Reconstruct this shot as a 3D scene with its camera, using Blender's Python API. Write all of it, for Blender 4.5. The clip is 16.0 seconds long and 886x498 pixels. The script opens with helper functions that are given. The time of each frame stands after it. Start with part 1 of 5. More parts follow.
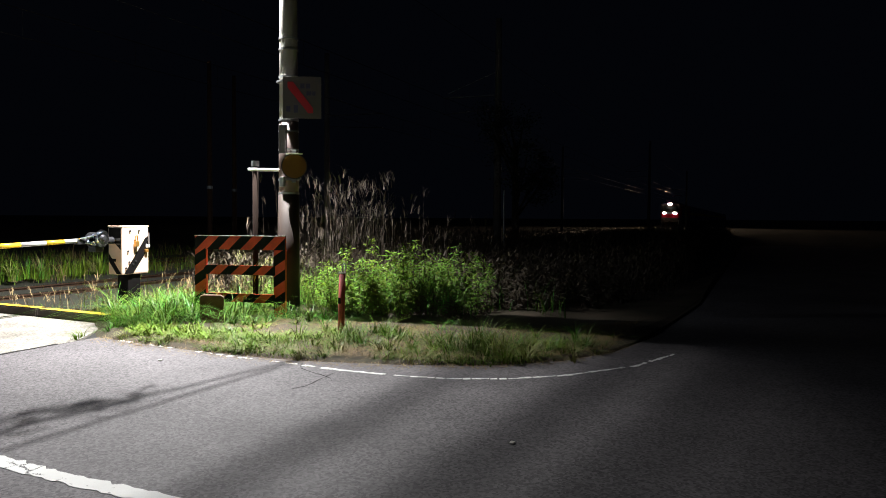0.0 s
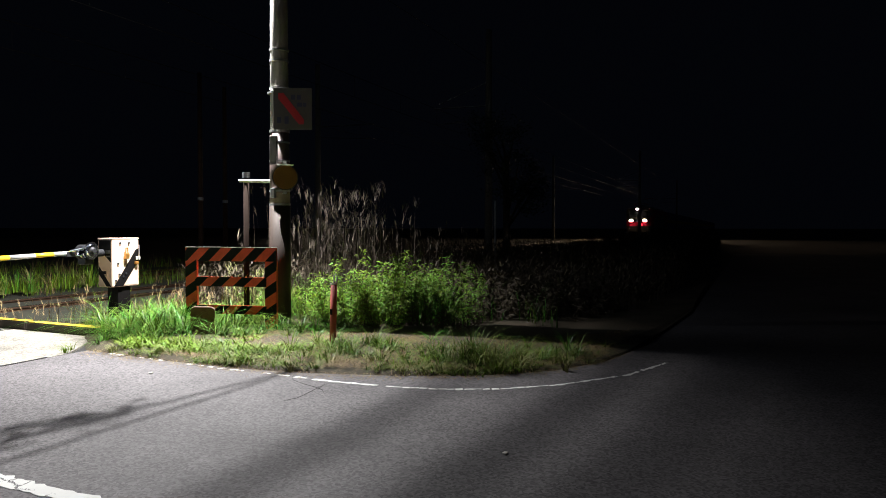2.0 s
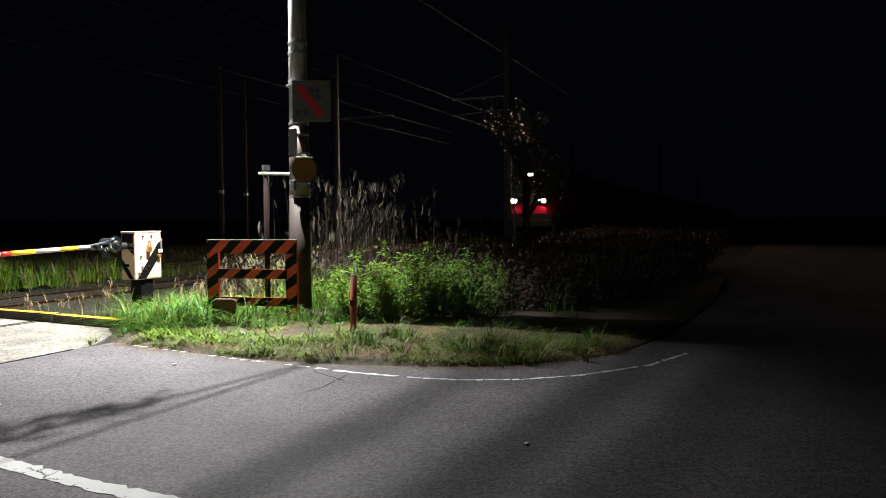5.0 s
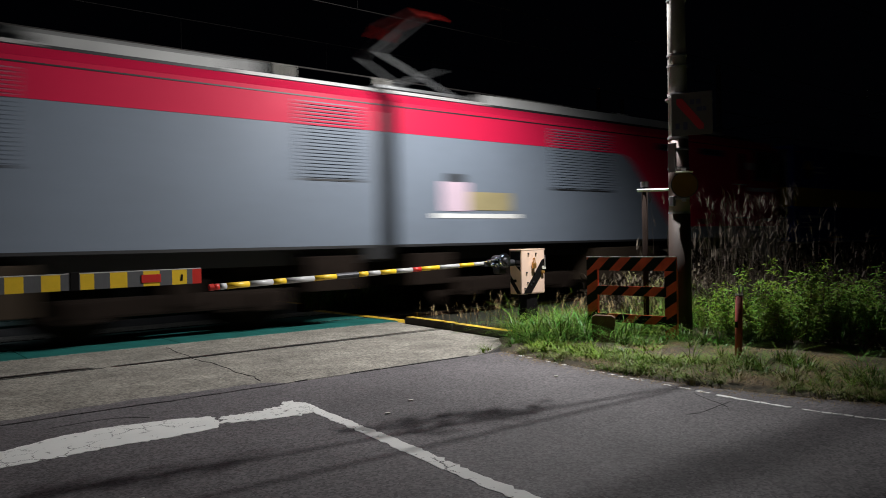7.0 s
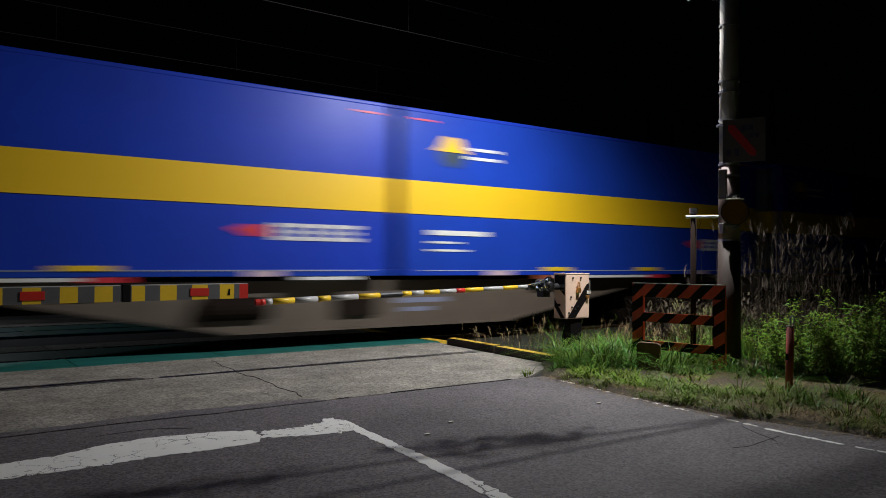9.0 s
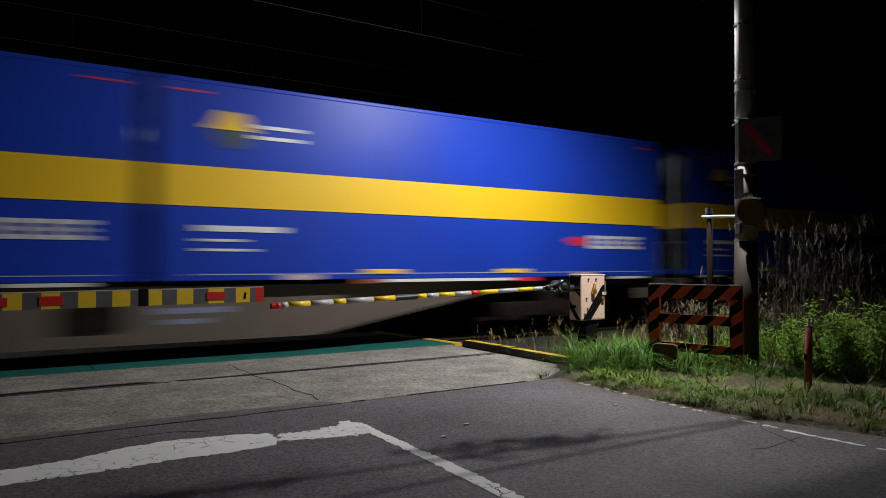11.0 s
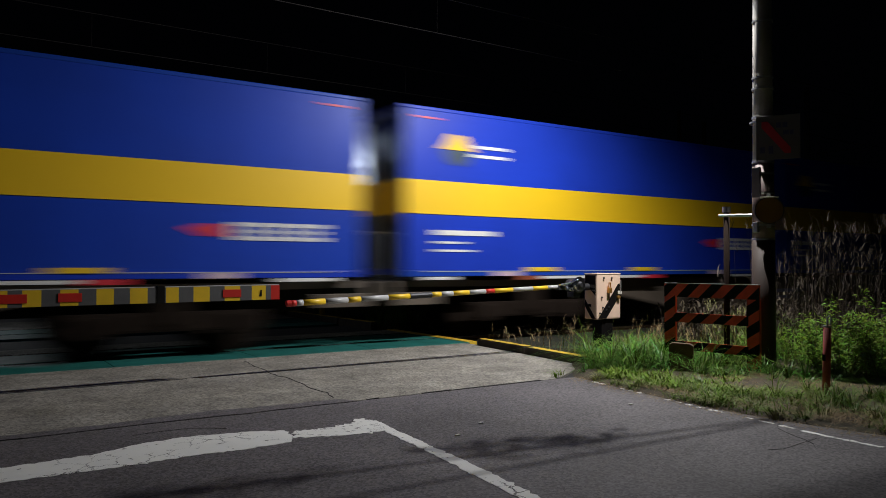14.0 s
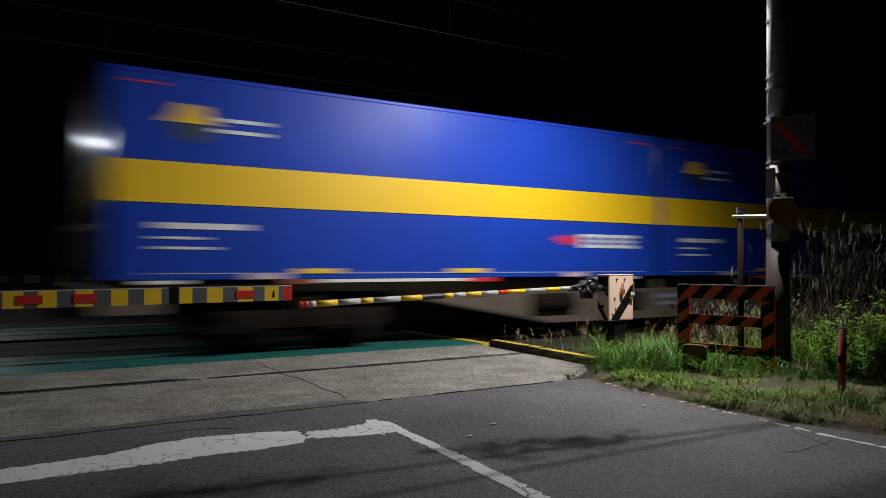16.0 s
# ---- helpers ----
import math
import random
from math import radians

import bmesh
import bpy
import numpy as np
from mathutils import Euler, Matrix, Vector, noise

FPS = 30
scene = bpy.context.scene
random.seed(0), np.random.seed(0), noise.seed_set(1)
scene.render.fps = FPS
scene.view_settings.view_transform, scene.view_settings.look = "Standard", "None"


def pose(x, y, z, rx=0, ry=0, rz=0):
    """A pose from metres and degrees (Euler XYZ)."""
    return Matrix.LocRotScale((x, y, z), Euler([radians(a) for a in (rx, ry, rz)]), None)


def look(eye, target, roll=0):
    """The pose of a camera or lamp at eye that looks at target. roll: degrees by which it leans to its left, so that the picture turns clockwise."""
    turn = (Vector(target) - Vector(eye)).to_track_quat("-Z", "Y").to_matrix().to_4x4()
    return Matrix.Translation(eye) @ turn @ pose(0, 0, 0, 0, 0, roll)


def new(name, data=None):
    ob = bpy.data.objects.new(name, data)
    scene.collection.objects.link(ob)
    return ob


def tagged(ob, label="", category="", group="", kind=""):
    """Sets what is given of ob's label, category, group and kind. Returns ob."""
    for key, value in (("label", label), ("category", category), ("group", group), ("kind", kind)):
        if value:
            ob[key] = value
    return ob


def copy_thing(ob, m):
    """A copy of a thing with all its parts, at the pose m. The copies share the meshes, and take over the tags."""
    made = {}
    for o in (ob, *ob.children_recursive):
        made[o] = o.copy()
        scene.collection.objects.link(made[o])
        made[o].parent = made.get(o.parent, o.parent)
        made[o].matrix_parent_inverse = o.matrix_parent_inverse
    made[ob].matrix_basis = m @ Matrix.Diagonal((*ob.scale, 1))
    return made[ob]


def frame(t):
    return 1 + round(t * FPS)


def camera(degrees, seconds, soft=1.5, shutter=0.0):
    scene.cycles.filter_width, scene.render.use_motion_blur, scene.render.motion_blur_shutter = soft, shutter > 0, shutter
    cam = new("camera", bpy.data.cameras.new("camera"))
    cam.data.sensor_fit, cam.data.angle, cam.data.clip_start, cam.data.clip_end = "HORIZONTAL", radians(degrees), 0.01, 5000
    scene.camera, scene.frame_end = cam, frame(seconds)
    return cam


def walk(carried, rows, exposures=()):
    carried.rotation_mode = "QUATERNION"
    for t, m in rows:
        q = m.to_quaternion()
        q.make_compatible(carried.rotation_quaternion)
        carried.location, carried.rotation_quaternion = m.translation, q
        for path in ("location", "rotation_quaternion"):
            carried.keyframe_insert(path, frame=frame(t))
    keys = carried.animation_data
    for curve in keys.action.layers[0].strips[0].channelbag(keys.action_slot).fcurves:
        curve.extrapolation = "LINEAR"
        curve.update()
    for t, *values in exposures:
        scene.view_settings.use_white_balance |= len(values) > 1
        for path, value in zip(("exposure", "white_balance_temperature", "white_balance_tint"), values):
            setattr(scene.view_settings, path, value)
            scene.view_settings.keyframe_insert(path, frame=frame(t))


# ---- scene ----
# World: x runs along the railway (the train comes from +x), y runs across it, z up.
EYE_Z = 1.27
cam = camera(60.67, 16.0, soft=0.9, shutter=0.62)
PATH = [  # seconds, pitch from straight down, roll, heading
    (0.0, 87.63, -0.37, -68.15), (0.5, 88.11, 0.02, -68.31), (1.0, 88.31, 0.21, -68.40), (1.5, 88.55, 0.07, -68.55),
    (2.0, 88.41, -0.04, -68.80), (2.5, 88.36, 0.02, -69.06), (3.0, 88.05, 0.0, -69.13), (5.3, 87.59, 0.61, -66.43),
    (5.5, 87.81, 0.72, -64.43), (6.0, 88.64, 0.82, -54.09), (6.2, 88.84, 0.77, -49.24), (6.3, 88.93, 0.70, -46.81),
    (6.4, 89.0, 0.70, -44.40), (6.5, 89.12, 0.76, -42.23), (6.6, 89.13, 0.80, -40.65), (7.0, 89.41, 1.11, -39.29),
    (7.5, 89.89, 0.84, -37.25), (8.0, 90.57, 0.12, -36.39), (8.5, 91.13, -0.36, -36.35), (9.0, 91.04, -0.39, -35.95),
    (9.5, 91.37, -0.36, -35.35), (12.0, 91.19, 0.06, -34.70), (12.5, 91.40, 0.0, -34.69), (13.0, 91.27, 0.09, -34.45),
    (13.5, 91.08, -0.10, -34.16), (14.0, 91.08, -0.14, -33.71), (14.5, 91.11, -0.23, -33.16), (15.0, 91.04, -0.04, -32.79),
    (15.5, 91.01, 0.09, -32.58), (16.0, 91.16, -0.14, -32.79)]
walk(cam, [(t, pose(0, 0, EYE_Z, rx, ry, rz)) for t, rx, ry, rz in PATH],
     exposures=[(0.0, 2.08), (1.5, 2.06), (3.0, 1.86), (5.5, 1.8), (6.0, 1.45), (6.5, 0.75), (7.0, 0.4), (7.5, 0.2), (8.0, 0.1), (9.0, 0.0), (16.0, 0.0)])


# ---- light: a night sky, the street lamp on the pole, a lamp beyond the far track ----
world = bpy.data.worlds.new("night")
scene.world = world
world.use_nodes = True
bg = world.node_tree.nodes["Background"]
bg.inputs[0].default_value = (0.35, 0.45, 0.8, 1)
bg.inputs[1].default_value = 0.0006

LAMP = Vector((8.02, 6.08, 5.10))


def spot(name, at, target, watts, color, degrees, blend, size):
    d = bpy.data.lights.new(name, "SPOT")
    d.energy, d.color, d.spot_size, d.spot_blend, d.shadow_soft_size = watts, color, radians(degrees), blend, size
    o = new(name, d)
    o.matrix_world = look(at, target)
    return o


spot("street_light", LAMP + Vector((-0.02, 0.02, -0.06)), (6.2, 8.75, 0.0), 1580, (0.98, 0.97, 0.96), 161, 0.9, 0.005)
spot("far_street_light", (0.0, 22.0, 4.52), (1.5, 14.0, 2.9), 180, (0.9, 0.95, 1.0), 76, 0.5, 0.06)


# ---- materials ----
def mat(name, color, rough=0.6, metal=0.0, var=0.25, scale=6.0, fine=90.0, bump=0.15, color2=None, island=0.0, obj=0.0, spec=0.5, coat=0.0):
    """A surface with variation at two scales: broad stains and fine grain, both with relief."""
    m = bpy.data.materials.new(name)
    m.use_nodes = True
    nt = m.node_tree
    b = nt.nodes["Principled BSDF"]
    b.inputs["Roughness"].default_value, b.inputs["Metallic"].default_value = rough, metal
    b.inputs["Specular IOR Level"].default_value = spec
    b.inputs["Coat Weight"].default_value = coat
    tc = nt.nodes.new("ShaderNodeTexCoord")
    n1, n2 = nt.nodes.new("ShaderNodeTexNoise"), nt.nodes.new("ShaderNodeTexNoise")
    for n, sc, det in ((n1, scale, 5.0), (n2, fine, 3.0)):
        n.inputs["Scale"].default_value, n.inputs["Detail"].default_value = sc, det
        nt.links.new(tc.outputs["Object"], n.inputs["Vector"])
    add = nt.nodes.new("ShaderNodeMath")
    add.operation = "MULTIPLY_ADD"
    add.inputs[1].default_value, add.inputs[2].default_value = 0.35, 0.0
    nt.links.new(n2.outputs["Fac"], add.inputs[0])
    add2 = nt.nodes.new("ShaderNodeMath")
    add2.operation = "MULTIPLY_ADD"
    add2.inputs[1].default_value = 0.75
    nt.links.new(n1.outputs["Fac"], add2.inputs[0])
    nt.links.new(add.outputs[0], add2.inputs[2])
    ramp = nt.nodes.new("ShaderNodeMapRange")
    ramp.inputs[1].default_value, ramp.inputs[2].default_value = 0.35, 0.75
    nt.links.new(add2.outputs[0], ramp.inputs[0])
    c2 = color2 or tuple(c * (1 - var) for c in color)
    mix = nt.nodes.new("ShaderNodeMix")
    mix.data_type = "RGBA"
    mix.inputs[6].default_value, mix.inputs[7].default_value = (*color, 1), (*c2, 1)
    nt.links.new(ramp.outputs[0], mix.inputs[0])
    out = mix.outputs[2]
    for kind, amount in (("island", island), ("obj", obj)):
        if amount:
            src = nt.nodes.new("ShaderNodeNewGeometry") if kind == "island" else nt.nodes.new("ShaderNodeObjectInfo")
            rnd = src.outputs["Random Per Island"] if kind == "island" else src.outputs["Random"]
            hsv = nt.nodes.new("ShaderNodeHueSaturation")
            mr = nt.nodes.new("ShaderNodeMapRange")
            mr.inputs[3].default_value, mr.inputs[4].default_value = 1 - amount, 1 + amount
            nt.links.new(rnd, mr.inputs[0])
            nt.links.new(mr.outputs[0], hsv.inputs["Value"])
            mr2 = nt.nodes.new("ShaderNodeMapRange")
            mr2.inputs[3].default_value, mr2.inputs[4].default_value = 0.5 - 0.06 * amount, 0.5 + 0.05 * amount
            nt.links.new(rnd, mr2.inputs[0])
            nt.links.new(mr2.outputs[0], hsv.inputs["Hue"])
            nt.links.new(out, hsv.inputs["Color"])
            out = hsv.outputs["Color"]
    nt.links.new(out, b.inputs["Base Color"])
    rr = nt.nodes.new("ShaderNodeMapRange")
    rr.inputs[3].default_value, rr.inputs[4].default_value = max(0.02, rough - 0.08), min(1.0, rough + 0.1)
    nt.links.new(n1.outputs["Fac"], rr.inputs[0])
    nt.links.new(rr.outputs[0], b.inputs["Roughness"])
    if bump:
        bp = nt.nodes.new("ShaderNodeBump")
        bp.inputs["Strength"].default_value, bp.inputs["Distance"].default_value = bump, 0.01
        nt.links.new(add2.outputs[0], bp.inputs["Height"])
        nt.links.new(bp.outputs[0], b.inputs["Normal"])
    return m


def glow(name, color, strength):
    m = bpy.data.materials.new(name)
    m.use_nodes = True
    b = m.node_tree.nodes["Principled BSDF"]
    b.inputs["Base Color"].default_value = (*color, 1)
    b.inputs["Emission Color"].default_value = (*color, 1)
    b.inputs["Emission Strength"].default_value = strength
    return m


def worn_paint(name, color, under, scale=14.0, cover=0.62):
    """Road paint, broken away in patches down to the road beneath."""
    m = mat(name, color, 0.7, var=0.12, scale=3, fine=120, bump=0.3)
    nt = m.node_tree
    b = nt.nodes["Principled BSDF"]
    old = b.inputs["Base Color"].links[0].from_socket
    tc, n = nt.nodes.new("ShaderNodeTexCoord"), nt.nodes.new("ShaderNodeTexNoise")
    n.inputs["Scale"].default_value, n.inputs["Detail"].default_value, n.inputs["Roughness"].default_value = scale, 8, 0.7
    nt.links.new(tc.outputs["Object"], n.inputs["Vector"])
    r = nt.nodes.new("ShaderNodeMapRange")
    r.inputs[1].default_value, r.inputs[2].default_value = cover - 0.03, cover + 0.03
    nt.links.new(n.outputs["Fac"], r.inputs[0])
    mix = nt.nodes.new("ShaderNodeMix")
    mix.data_type = "RGBA"
    mix.inputs[7].default_value = (*under, 1)
    nt.links.new(old, mix.inputs[6])
    nt.links.new(r.outputs[0], mix.inputs[0])
    vo = nt.nodes.new("ShaderNodeTexVoronoi")
    vo.feature = "DISTANCE_TO_EDGE"
    vo.inputs["Scale"].default_value = scale * 0.55
    warp = nt.nodes.new("ShaderNodeMix")
    warp.data_type = "VECTOR"
    warp.inputs[0].default_value = 0.10
    nt.links.new(tc.outputs["Object"], warp.inputs[4])
    nt.links.new(n.outputs["Color"], warp.inputs[5])
    nt.links.new(warp.outputs[1], vo.inputs["Vector"])
    patch = nt.nodes.new("ShaderNodeTexNoise")
    patch.inputs["Scale"].default_value = 1.7
    nt.links.new(tc.outputs["Object"], patch.inputs["Vector"])
    wide = nt.nodes.new("ShaderNodeMapRange")
    wide.inputs[1].default_value, wide.inputs[2].default_value = 0.50, 0.75
    wide.inputs[3].default_value, wide.inputs[4].default_value = 0.0, 0.035
    nt.links.new(patch.outputs["Fac"], wide.inputs[0])
    less = nt.nodes.new("ShaderNodeMath")
    less.operation = "LESS_THAN"
    nt.links.new(vo.outputs["Distance"], less.inputs[0])
    nt.links.new(wide.outputs[0], less.inputs[1])
    crack = nt.nodes.new("ShaderNodeMix")
    crack.data_type = "RGBA"
    crack.inputs[7].default_value = (*under, 1)
    nt.links.new(less.outputs[0], crack.inputs[0])
    nt.links.new(mix.outputs[2], crack.inputs[6])
    nt.links.new(crack.outputs[2], b.inputs["Base Color"])
    return m


def speckle(m, scale, dark, light, stain_scale, stain):
    """Adds aggregate grains and broad worn or stained areas to a surface."""
    nt = m.node_tree
    b = nt.nodes["Principled BSDF"]
    old = b.inputs["Base Color"].links[0].from_socket
    tc = nt.nodes.new("ShaderNodeTexCoord")
    vo, no = nt.nodes.new("ShaderNodeTexVoronoi"), nt.nodes.new("ShaderNodeTexNoise")
    vo.inputs["Scale"].default_value = scale
    no.inputs["Scale"].default_value, no.inputs["Detail"].default_value, no.inputs["Roughness"].default_value = stain_scale, 9, 0.65
    for n in (vo, no):
        nt.links.new(tc.outputs["Object"], n.inputs["Vector"])
    sep = nt.nodes.new("ShaderNodeSeparateColor")
    nt.links.new(vo.outputs["Color"], sep.inputs[0])
    r = nt.nodes.new("ShaderNodeMapRange")
    r.inputs[3].default_value, r.inputs[4].default_value = dark, light
    nt.links.new(sep.outputs[0], r.inputs[0])
    r2 = nt.nodes.new("ShaderNodeMapRange")
    r2.inputs[1].default_value, r2.inputs[2].default_value = 0.3, 0.7
    r2.inputs[3].default_value, r2.inputs[4].default_value = 1 - stain, 1 + stain
    nt.links.new(no.outputs["Fac"], r2.inputs[0])
    mul = nt.nodes.new("ShaderNodeMath")
    mul.operation = "MULTIPLY"
    nt.links.new(r.outputs[0], mul.inputs[0])
    nt.links.new(r2.outputs[0], mul.inputs[1])
    hsv = nt.nodes.new("ShaderNodeHueSaturation")
    nt.links.new(mul.outputs[0], hsv.inputs["Value"])
    nt.links.new(old, hsv.inputs["Color"])
    nt.links.new(hsv.outputs["Color"], b.inputs["Base Color"])
    bump = nt.nodes.new("ShaderNodeBump")
    bump.inputs["Strength"].default_value, bump.inputs["Distance"].default_value = 0.45, 0.006
    nt.links.new(sep.outputs[1], bump.inputs["Height"])
    nt.links.new(b.inputs["Normal"].links[0].from_socket, bump.inputs["Normal"])
    nt.links.new(bump.outputs[0], b.inputs["Normal"])
    return m


M_ASPHALT = speckle(mat("asphalt", (0.126, 0.115, 0.121), 0.75, var=0.3, scale=0.9, fine=120, bump=0.5), 70, 0.5, 1.65, 0.7, 0.24)
M_PATCH = speckle(mat("asphalt_patch", (0.05, 0.047, 0.05), 0.8, var=0.3, scale=1.5, fine=120, bump=0.4), 75, 0.65, 1.45, 0.9, 0.2)
M_CONCRETE = speckle(mat("concrete", (0.315, 0.293, 0.25), 0.8, var=0.4, scale=1.6, fine=75, bump=0.35, obj=0.07), 50, 0.52, 1.42, 2.2, 0.34)
M_JOINT = mat("joint_filler", (0.02, 0.019, 0.018), 0.9, var=0.3)
M_EMBLEM = mat("emblem_dark_green", (0.02, 0.045, 0.075), 0.5, var=0.2)
# pale grey, made lighter than loco_roof for the lamp light on it
M_ROOF_PALE = mat("pale_roof_fairing", (0.42, 0.42, 0.41), 0.5, var=0.3, scale=2)
M_CARD = mat("cream_card", (0.30, 0.26, 0.16), 0.55, var=0.15)
M_TEAL = mat("teal_rubber_panel", (0.016, 0.17, 0.15), 0.55, var=0.35, scale=3, fine=60, bump=0.2, obj=0.1)
M_STEEL = mat("rail_steel", (0.10, 0.055, 0.035), 0.55, 0.5, var=0.5, scale=8)
M_RAILTOP = mat("polished_rail", (0.45, 0.44, 0.43), 0.25, 1.0, var=0.2)
M_BALLAST = mat("ballast", (0.10, 0.085, 0.07), 0.9, var=0.5, scale=12, fine=45, bump=0.9, island=0.3)
M_SOIL = mat("soil", (0.078, 0.055, 0.036), 0.95, var=0.5, scale=1.6, fine=30, bump=0.9, color2=(0.035, 0.032, 0.016))
M_FIELD = mat("dark_field", (0.035, 0.034, 0.02), 0.95, var=0.5, scale=0.6, fine=12, bump=0.8)
M_WHITE = worn_paint("white_road_paint", (0.92, 0.92, 0.89), (0.09, 0.085, 0.09), 11, 0.63)
M_WHITE_WORN = worn_paint("worn_white_road_paint", (0.90, 0.90, 0.87), (0.09, 0.085, 0.09), 16, 0.60)
M_YELLOW_ROAD = worn_paint("yellow_road_paint", (0.72, 0.46, 0.03), (0.14, 0.12, 0.09), 12, 0.60)
M_CURB = mat("dark_curb", (0.045, 0.032, 0.022), 0.85, var=0.5, scale=7, bump=0.5)
M_POLE = mat("pole_concrete", (0.36, 0.34, 0.31), 0.7, var=0.35, scale=4, fine=60, bump=0.25)
M_POLE_WRAP = mat("brown_pole_wrap", (0.040, 0.022, 0.014), 0.7, var=0.4, scale=5)
M_DARK_POST = mat("dark_rusty_post", (0.02, 0.012, 0.009), 0.95, var=0.4, scale=6, spec=0.1)
M_POLE_SLEEVE = mat("pole_sleeve", (0.17, 0.115, 0.105), 0.65, var=0.4, scale=5)
M_GALV = mat("galvanised_steel", (0.55, 0.56, 0.57), 0.4, 0.85, var=0.25, scale=12)
M_RUST = mat("rusty_steel", (0.16, 0.085, 0.055), 0.75, 0.3, var=0.5, scale=9)
M_ORANGE = mat("orange_red_paint", (0.74, 0.06, 0.012), 0.55, var=0.4, scale=7, fine=50)
M_BLACK = mat("black_paint", (0.005, 0.004, 0.004), 0.7, var=0.4, scale=7, spec=0.15)
M_WHITE_P = mat("white_paint", (0.78, 0.75, 0.68), 0.5, var=0.12, scale=4)
M_CREAM = mat("cream_enamel", (0.80, 0.58, 0.45), 0.45, var=0.12, scale=5)
M_YELLOW = mat("yellow_reflective", (0.86, 0.56, 0.03), 0.4, var=0.12, scale=9)
M_GREYBAND = mat("grey_band", (0.12, 0.12, 0.125), 0.5, var=0.25)
M_SILVER = mat("silver_band", (0.48, 0.48, 0.48), 0.35, var=0.15)
M_RED = mat("red_reflective", (0.62, 0.03, 0.02), 0.4, var=0.15)
M_SIGN = mat("sign_white", (0.12, 0.11, 0.115), 0.45, var=0.12)
M_INK = mat("dark_blue_ink", (0.05, 0.05, 0.13), 0.6, var=0.2)
M_SIGNRED = mat("sign_red", (0.55, 0.03, 0.05), 0.5, var=0.15)
M_AMBER = mat("amber_disc", (0.2, 0.095, 0.014), 0.45, var=0.3)
M_BRASS = mat("brass", (0.7, 0.36, 0.10), 0.4, 0.8)
M_POST_RED = mat("faded_red_post", (0.42, 0.07, 0.055), 0.6, var=0.35, scale=9)
M_CHROME = mat("bright_metal", (0.70, 0.77, 0.90), 0.18, 1.0, var=0.1)
M_DARKMETAL = mat("dark_metal", (0.05, 0.05, 0.055), 0.45, 0.5, var=0.3)
M_CABLE = mat("cable_sheath", (0.02, 0.02, 0.022), 0.5, var=0.2)
M_COPPER = mat("overhead_wire", (0.035, 0.03, 0.028), 0.7, 0.3, var=0.2)
M_LED = glow("street_lamp_glass", (0.86, 0.93, 1.0), 60.0)
M_HEAD = glow("headlamp", (1.0, 0.72, 0.48), 420.0)

M_BLUE = mat("container_blue", (0.012, 0.050, 0.43), 0.40, var=0.22, scale=0.9, fine=9, bump=0.07, obj=0.08, spec=0.2)
M_BAND = mat("container_yellow", (0.80, 0.50, 0.012), 0.48, var=0.1, scale=0.8, fine=8, bump=0.05, spec=0.35)
M_DOOR = mat("container_door", (0.40, 0.44, 0.52), 0.22, 1.0, var=0.25, scale=3)
M_DECAL = mat("decal_white", (0.72, 0.72, 0.70), 0.45, var=0.1)
M_DECAL_RED = mat("decal_red", (0.62, 0.03, 0.05), 0.45, var=0.1)
M_DECAL_GREY = mat("decal_grey", (0.20, 0.22, 0.33), 0.5, var=0.1)
M_PINK = mat("faded_pink_label", (0.55, 0.42, 0.50), 0.5, var=0.15)
M_WAGON = mat("wagon_taupe", (0.125, 0.098, 0.075), 0.65, var=0.4, scale=2, fine=30)
M_WAGON_TEAL = mat("wagon_teal", (0.06, 0.17, 0.18), 0.65, var=0.4, scale=2, fine=30)
M_LOCK = mat("rusty_orange", (0.32, 0.075, 0.03), 0.7, var=0.4, scale=6)
M_BOGIE = mat("bogie_grime", (0.019, 0.013, 0.010), 0.9, 0.0, var=0.5, scale=5, spec=0.08)
M_LOCO_RED = mat("loco_red", (0.52, 0.011, 0.052), 0.5, var=0.15, scale=0.7, fine=9, bump=0.04, spec=0.15)
M_LOCO_GREY = mat("loco_grey", (0.16, 0.19, 0.235), 0.5, var=0.18, scale=0.7, fine=9, bump=0.04, spec=0.25)
M_LOCO_ROOF = mat("loco_roof", (0.17, 0.17, 0.165), 0.55, var=0.35, scale=3)
M_LOCO_DARK = mat("loco_dark", (0.02, 0.02, 0.022), 0.5, var=0.3)
M_GLASS = mat("dark_window_glass", (0.012, 0.015, 0.02), 0.06, var=0.1, bump=0.0)
M_WINFRAME = mat("window_surround", (0.075, 0.095, 0.13), 0.6, var=0.15, spec=0.15)
M_BEIGE = mat("equipment_beige", (0.055, 0.040, 0.028), 0.8, var=0.35, scale=3, spec=0.1)

M_GRASS = mat("grass_blades", (0.165, 0.25, 0.022), 0.5, var=0.35, scale=2, color2=(0.06, 0.105, 0.010), island=0.6, spec=0.2, bump=0)
M_GRASS_B = mat("lush_blades", (0.095, 0.235, 0.022), 0.42, var=0.35, scale=2, color2=(0.035, 0.10, 0.012), island=0.65, spec=0.3, bump=0)
M_PALE = mat("pale_grass", (0.26, 0.25, 0.07), 0.7, var=0.35, scale=2, color2=(0.22, 0.24, 0.08), island=0.4, bump=0)
M_DRY = mat("dry_straw", (0.30, 0.21, 0.095), 0.75, var=0.35, scale=2, island=0.35, bump=0)
M_REED = mat("dead_reed", (0.054, 0.037, 0.023), 0.75, var=0.35, scale=2, island=0.35, bump=0)
M_LEAF = mat("shrub_leaf", (0.165, 0.30, 0.03), 0.55, var=0.3, scale=2, color2=(0.075, 0.165, 0.018), island=0.5, bump=0, spec=0.25)
